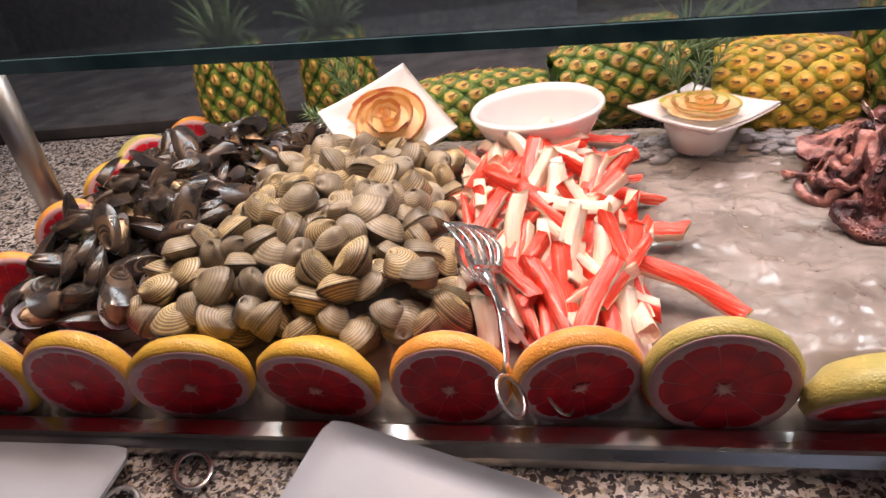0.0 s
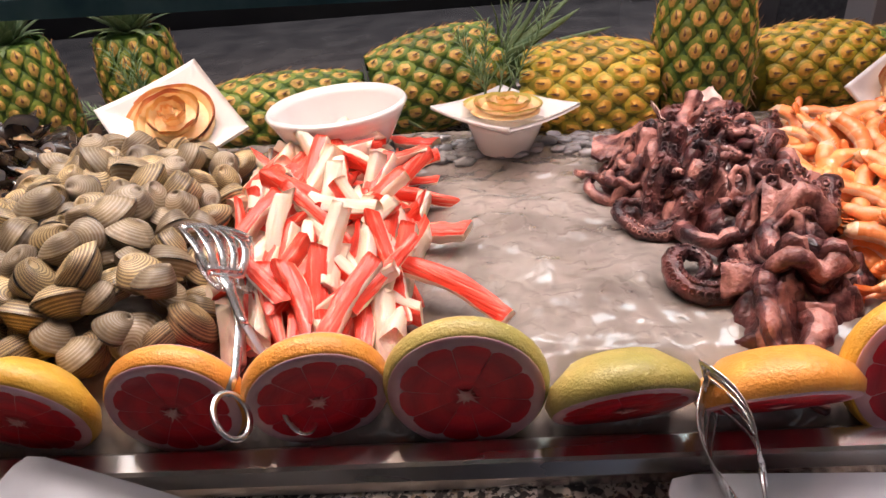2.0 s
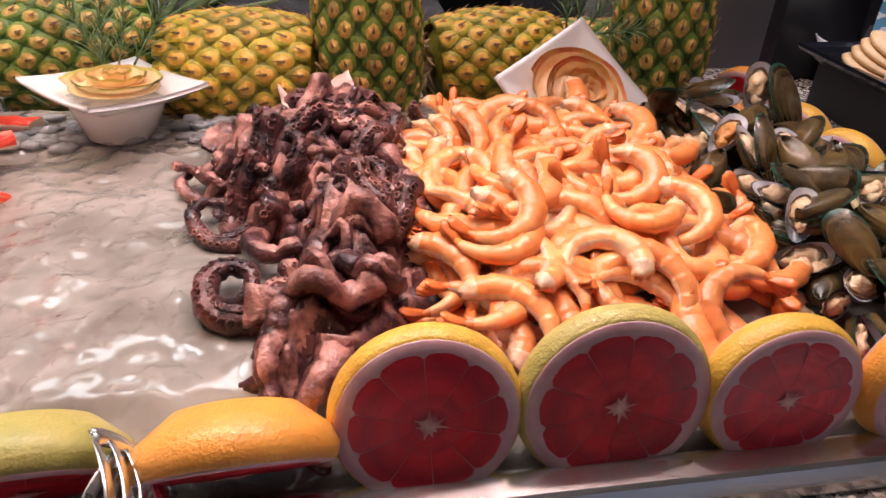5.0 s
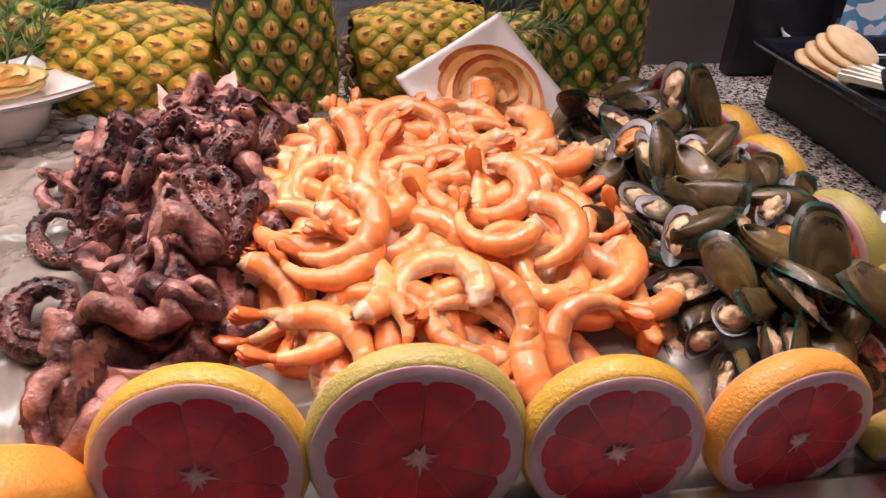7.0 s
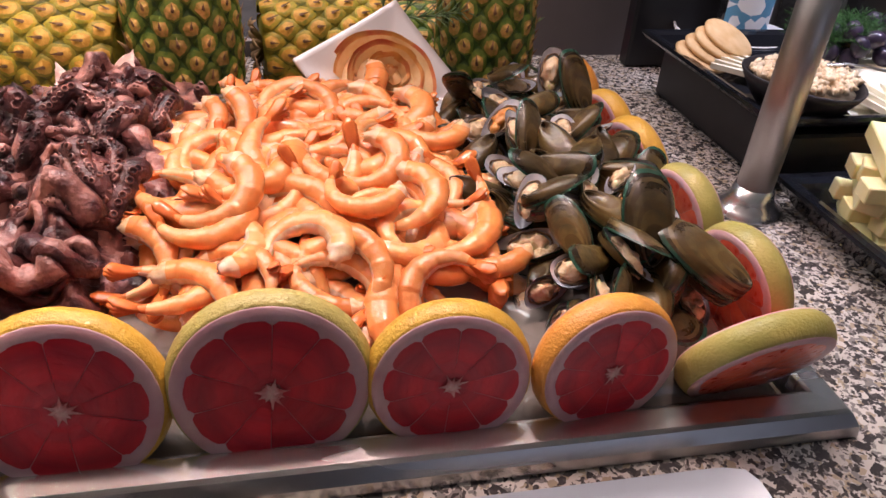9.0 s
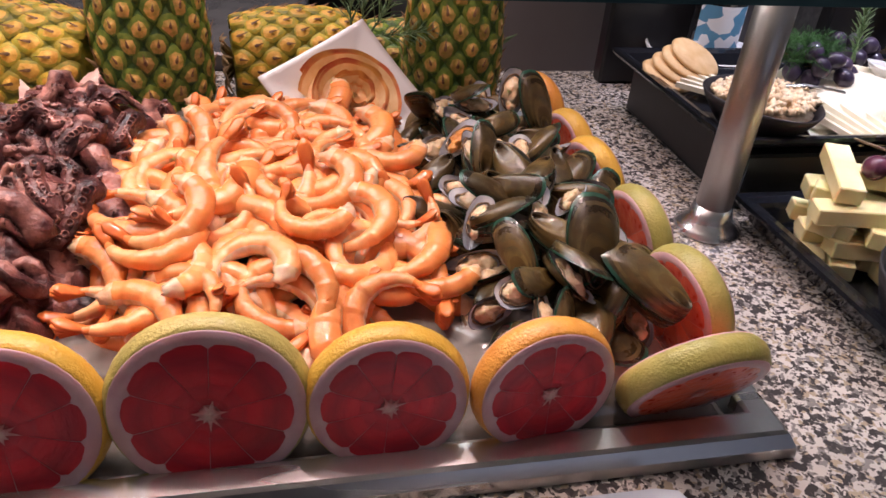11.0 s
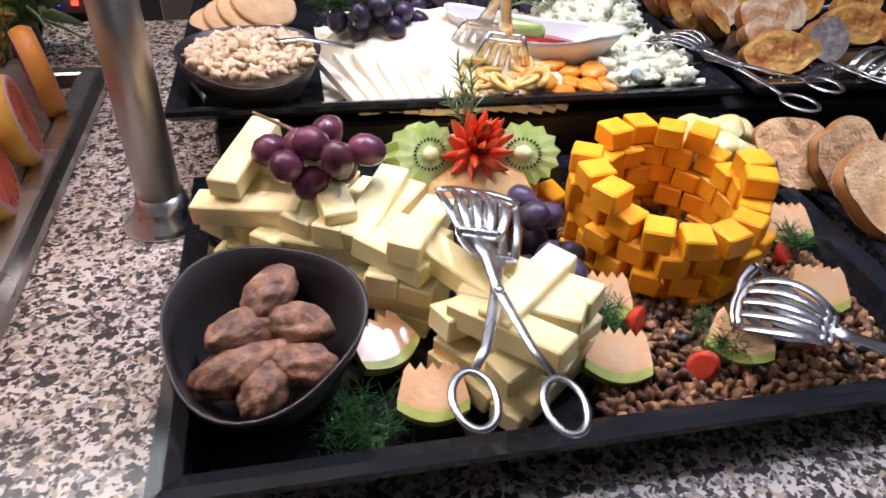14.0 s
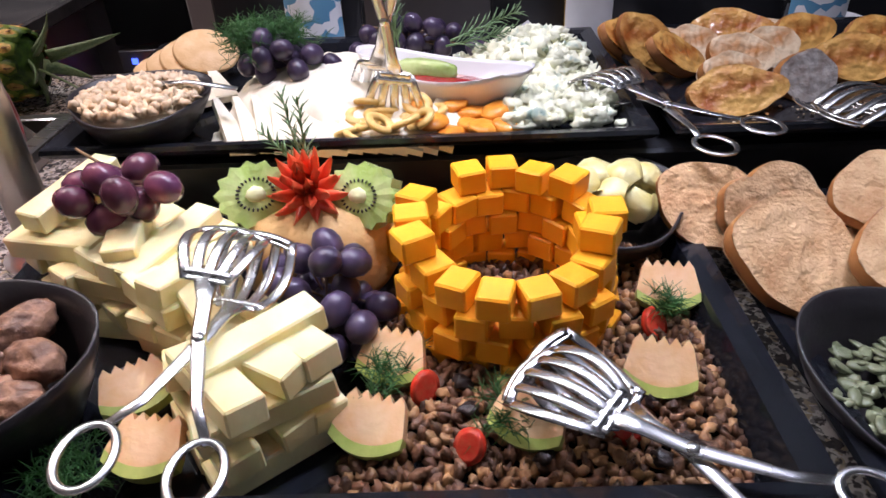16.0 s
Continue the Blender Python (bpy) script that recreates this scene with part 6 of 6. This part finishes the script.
thing("spoon", "steel spoon handle across the nut bowl", "spoon", geo=Geo().tube([(1.310, 0.748, RZ + 0.048), (1.340, 0.742, RZ + 0.052), (1.385, 0.735, RZ + 0.046)], [0.006, 0.003, 0.004], 8, 0, 0.4), mats=[CHROME])
cr_me = Geo().lathe([(0.0, -0.003), (0.033, -0.003), (0.0355, 0.0), (0.033, 0.003), (0.0, 0.0035)], 30, wobble=0.03).mesh("cracker", [CRACKER])
for i in range(4):
    thing("cracker", "round golden cracker leaning on its neighbour", "cracker", pose(1.262 + 0.014 * i, 0.890 + 0.006 * i, RZ + 0.011 + 0.006 * i, 17 + 3 * i, 8, 20), "crackers in a row", cr_me)
wedge = Geo()
wedge.v = [(-0.012, -0.045, 0), (0.012, -0.045, 0), (0.003, 0.045, 0), (-0.003, 0.045, 0), (-0.012, -0.045, 0.006), (0.012, -0.045, 0.006), (0.003, 0.045, 0.006), (-0.003, 0.045, 0.006)]
wedge.f, wedge.k = [(0, 3, 2, 1), (4, 5, 6, 7), (0, 1, 5, 4), (1, 2, 6, 5), (2, 3, 7, 6), (3, 0, 4, 7)], [0] * 6
w_me = wedge.mesh("cheese_slice", [WHITECHEESE], False)
for i in range(14):
    thing("cheese_slice", "thin white cheese wedge fanned out on the tray", "cheese", pose(1.372 + 0.0155 * i, 0.730 + 0.0035 * math.sin(i), RZ + 0.011, 12, 14, 32 - 3.4 * i), "fanned white cheese", w_me)
for i in range(5):
    thing("cheese_slice", "thin white cheese wedge by the crackers", "cheese", pose(1.290 + 0.009 * i, 0.826 + 0.008 * i, RZ + 0.008, 5, 6, 60 - 8 * i), "white cheese by the crackers", w_me)


def mound(u, v):
    x, y = (u - 0.5) * 0.23, (v - 0.5) * 0.19
    k = max(0, 1 - (x / 0.115) ** 2 - (y / 0.095) ** 2)
    return (1.470 + x, 0.815 + y, RZ + 0.002 + 0.038 * k ** 0.5 + 0.004 * noise.noise((x * 70, y * 70, 1)) + 0.002 * noise.noise((x * 200, y * 200, 1)))


thing("white_cheese", "heap of white cheese in the middle of the tray", "cheese", geo=Geo().grid(mound, 60, 50), mats=[WHITECHEESE])
grape_bunch(cluster(13, 0.048, 0.030, 0.034, 12), [GRAPEB], "blue-black grapes on the white cheese", pose(1.410, 0.818, RZ + 0.036, 0, 0, 0), 12)
grape_bunch(cluster(18, 0.075, 0.030, 0.034, 15), [GRAPEB], "blue-black grapes at the back of the tray", pose(1.535, 0.915, RZ + 0.016, 0, 0, 0), 15)
dill((1.392, 0.838, RZ + 0.050), (0.052, 0.045, 0.055), 170, 8, "bushy green dill on the grapes and white cheese")
rng = random.Random(31)
for at, dr, ln in (((1.515, 0.885, RZ + 0.03), (0.05, 0.1, 1), 0.095), ((1.52, 0.885, RZ + 0.03), (-0.15, 0.1, 1), 0.075), ((1.575, 0.875, RZ + 0.04), (0.9, 0.3, 0.25), 0.08), ((1.57, 0.87, RZ + 0.036), (0.9, 0.1, 0.12), 0.08)):
    thing("rosemary_sprig", "rosemary sprig among the grapes", "herb", geo=sprig(at, dr, ln, 40, rng, 0, 0.02), mats=[HERB], group="rosemary sprigs on the cheese tray")
# white boat dish with relish
def boat(u, v):
    a = 2 * math.pi * u
    k = [0.0, 0.55, 0.72, 0.95, 1.0, 0.95, 0.70, 0.4, 0.0][min(8, int(round(v * 8)))]
    z = [0.0, 0.0, 0.006, 0.030, 0.036, 0.033, 0.014, 0.010, 0.010][min(8, int(round(v * 8)))]
    return (0.082 * k * math.cos(a) * (1 + 0.12 * (abs(math.cos(a)) > 0.9)), 0.036 * k * math.sin(a), z * (1 + 0.35 * math.cos(a) ** 2))
thing("boat_dish", "white oval porcelain boat with relish and kiwi", "dish", pose(1.566, 0.786, RZ + 0.004, 0, 0, -26), geo=Geo().grid(boat, 36, 8, 0, wrap_u=True), mats=[PORCELAIN])
thing("red_relish", "dark red relish in the white boat dish", "relish", pose(1.568, 0.784, RZ + 0.026, 0, 0, -26), geo=Geo().blob((0.058, 0.022, 0.007), (0, 0, 0), 0, 0.3, 20, 10), mats=[SALSA])
thing("kiwi_strip", "green kiwi strip on the relish", "kiwi", pose(1.553, 0.798, RZ + 0.036, 20, 0, -26), geo=Geo().blob((0.036, 0.010, 0.010), (0, 0, 0), 0, 0.3, 16, 10), mats=[KIWI])
ap_me = Geo().blob((0.016, 0.013, 0.006), (0, 0, 0), 0, 0.3, 14, 10, seed=2.0).mesh("dried_apricot", [APRICOT])
for i, p in enumerate(scatter([(1.545, 0.700), (1.635, 0.700), (1.635, 0.735), (1.545, 0.752)], 0.017, random.Random(3), 800)):
    thing("dried_apricot", "soft orange dried apricot on the tray", "dried fruit", pose(p[0], p[1], RZ + 0.010 + 0.004 * (i % 3), 8, 8 * (i % 2), i * 50), "dried apricots", ap_me)
bc = Geo().tube([(0.010 * math.cos(k * math.pi / 8), 0.010 * math.sin(k * math.pi / 8), 0) for k in range(17)], 0.0042, 8, 0, 0.7, cap=False)
bc_me = bc.mesh("dried_fruit_ring", [BANANA])
for i, p in enumerate(scatter([(1.475, 0.698), (1.545, 0.698), (1.560, 0.735), (1.500, 0.760)], 0.014, random.Random(6), 800)):
    thing("dried_fruit_ring", "golden dried fruit ring beside the apricots", "dried fruit", pose(p[0], p[1], RZ + 0.012 + 0.006 * (i % 3), 25 * (i % 3 - 1), 15, i * 70), "dried fruit rings", bc_me)
rng = random.Random(44)
g = Geo()
for i in range(420):
    if i < 290:
        x, y = rng.gauss(1.650, 0.036), rng.gauss(0.858, 0.036)
        top = max(0.0, 1 - ((x - 1.665) / 0.075) ** 2 - ((y - 0.87) / 0.07) ** 2)
    else:
        x, y = rng.uniform(1.622, 1.715), rng.uniform(0.705, 0.800)
        top = 0.35
    x, y = min(1.722, max(1.58, x)), min(0.955, max(0.70, y))
    s = rng.uniform(0.0035, 0.0125)
    g.blob((s, s * 0.9, s * 0.8), (x, y, RZ + 0.008 + 0.040 * top * rng.uniform(0.4, 1)), 0, 1.1, 9, 7, seed=i * 0.9, freq=2.8)
thing("blue_cheese_crumble", "crumbled white and blue cheese heaped on the tray", "cheese", geo=g, mats=[BLUECHEESE], kind="stuff")
thing("cheese_core", "solid piece of blue cheese under the crumble", "cheese", pose(1.665, 0.870, RZ + 0.018), geo=Geo().blob((0.058, 0.052, 0.020), (0, 0, 0), 0, 0.4, 18, 12, seed=3), mats=[BLUECHEESE])
tongs("scissor tongs of polished steel standing in the cheese tray", pose(1.520, 0.742, RZ + 0.098, -80, 0, 0) @ pose(0, 0, 0, 0, 8, 4))
tongs("scissor tongs of polished steel across the two rear trays", pose(1.760, 0.716, RZ + 0.024, 2, 0, 34) @ Matrix.Diagonal((1.0, 0.80, 0.85, 1)))
tongs("scissor tongs of polished steel on the bread tray", pose(1.99, 0.735, RZ + 0.020, 0, 0, 110))

# ---- rear right tray: toasted bread ----
TO = [bread_slice(0.042, 0.025, 0.010, TOAST, CRUST, 5.5), bread_slice(0.036, 0.024, 0.011, TOASTP, CRUST, 7.1), bread_slice(0.028, 0.025, 0.013, BAGUETTE, CRUST, 8.2)]
for k, x, y, z, rx, ry, rz in ((0, 1.790, 0.885, 0.999, 42, 32, 20), (0, 1.806, 0.862, 1.004, 52, 44, -12), (0, 1.826, 0.832, 1.002, 38, 26, 28), (1, 1.850, 0.870, 0.998, 45, 0, 10), (0, 1.855, 0.738, 0.996, 50, 0, -4),
                                (1, 1.868, 0.788, 0.994, 42, 6, 12), (0, 1.905, 0.900, 1.005, 48, 4, -10), (1, 1.925, 0.845, 1.000, 40, -10, 15), (2, 1.930, 0.768, 0.998, 62, 0, 8), (0, 1.975, 0.880, 1.002, 50, 0, 20),
                                (0, 2.000, 0.805, 1.000, 55, 8, -10), (1, 1.890, 0.828, 1.000, 44, 10, -10), (0, 2.05, 0.87, 1.0, 45, 0, 15), (1, 1.96, 0.915, 0.99, 35, 0, 20), (1, 1.83, 0.912, 0.988, 30, 0, 15), (0, 2.065, 0.795, 0.994, 40, 0, 20)):
    thing("toast_slice", "golden toasted bread slice with brown crust" if k == 0 else "pale bread slice with brown crust" if k == 1 else "round seeded bread slice", "bread", pose(x - 0.018, y + 0.022, z - 0.010, rx, ry, rz), "toasted bread slices", TO[k])
g = Geo()
for i in range(90):
    s = rng.uniform(0.0006, 0.0018)
    g.blob((s, s, s * 0.7), (rng.uniform(1.79, 2.1), rng.uniform(0.70, 0.76), RZ + 0.0012), 0, 0.4, 5, 4, seed=i)
thing("bread_crumbs", "pale bread crumbs scattered on the black tray", "crumbs", geo=g, mats=[TOASTP], kind="stuff")

# ---- bottles behind the trays ----
def bottle(x, y, z, glass, label_mat, label, r=0.036):
    t = thing("bottle", label, "bottle", pose(x, y, z))
    part("glass_body", Geo().lathe([(0.0, 0.0), (r * 0.92, 0.0), (r, 0.004), (r, 0.17), (r * 0.85, 0.20), (r * 0.38, 0.225), (r * 0.36, 0.29), (0.0, 0.292)], 32), [glass], t)
    part("paper_label", Geo().grid(lambda u, v: ((r + 0.0008) * math.sin(2.6 * (u - 0.5)), -(r + 0.0008) * math.cos(2.6 * (u - 0.5)), 0.045 + 0.085 * v), 20, 2), [label_mat], t)
    return t
for x, y in ((1.395, 1.040), (1.750, 1.040), (2.02, 1.03)):
    thing("saucer", "small white porcelain saucer behind the trays", "plate", pose(x, y, 0.901), geo=Geo().lathe([(0.0, 0.0), (0.045, 0.0), (0.050, 0.004), (0.085, 0.070), (0.083, 0.071), (0.048, 0.008), (0.0, 0.007)], 36), mats=[PORCELAIN], group="white saucers")
bottle(1.405, 1.040, 0.9085, BOTTLE, LABEL, "dark wine bottle with a mosaic label")
bottle(1.750, 1.040, 0.9085, OIL, PAPER, "golden oil bottle with a white label", 0.030)
bottle(2.03, 1.030, 0.9085, BOTTLE, LABEL, "dark bottle with a mosaic label")
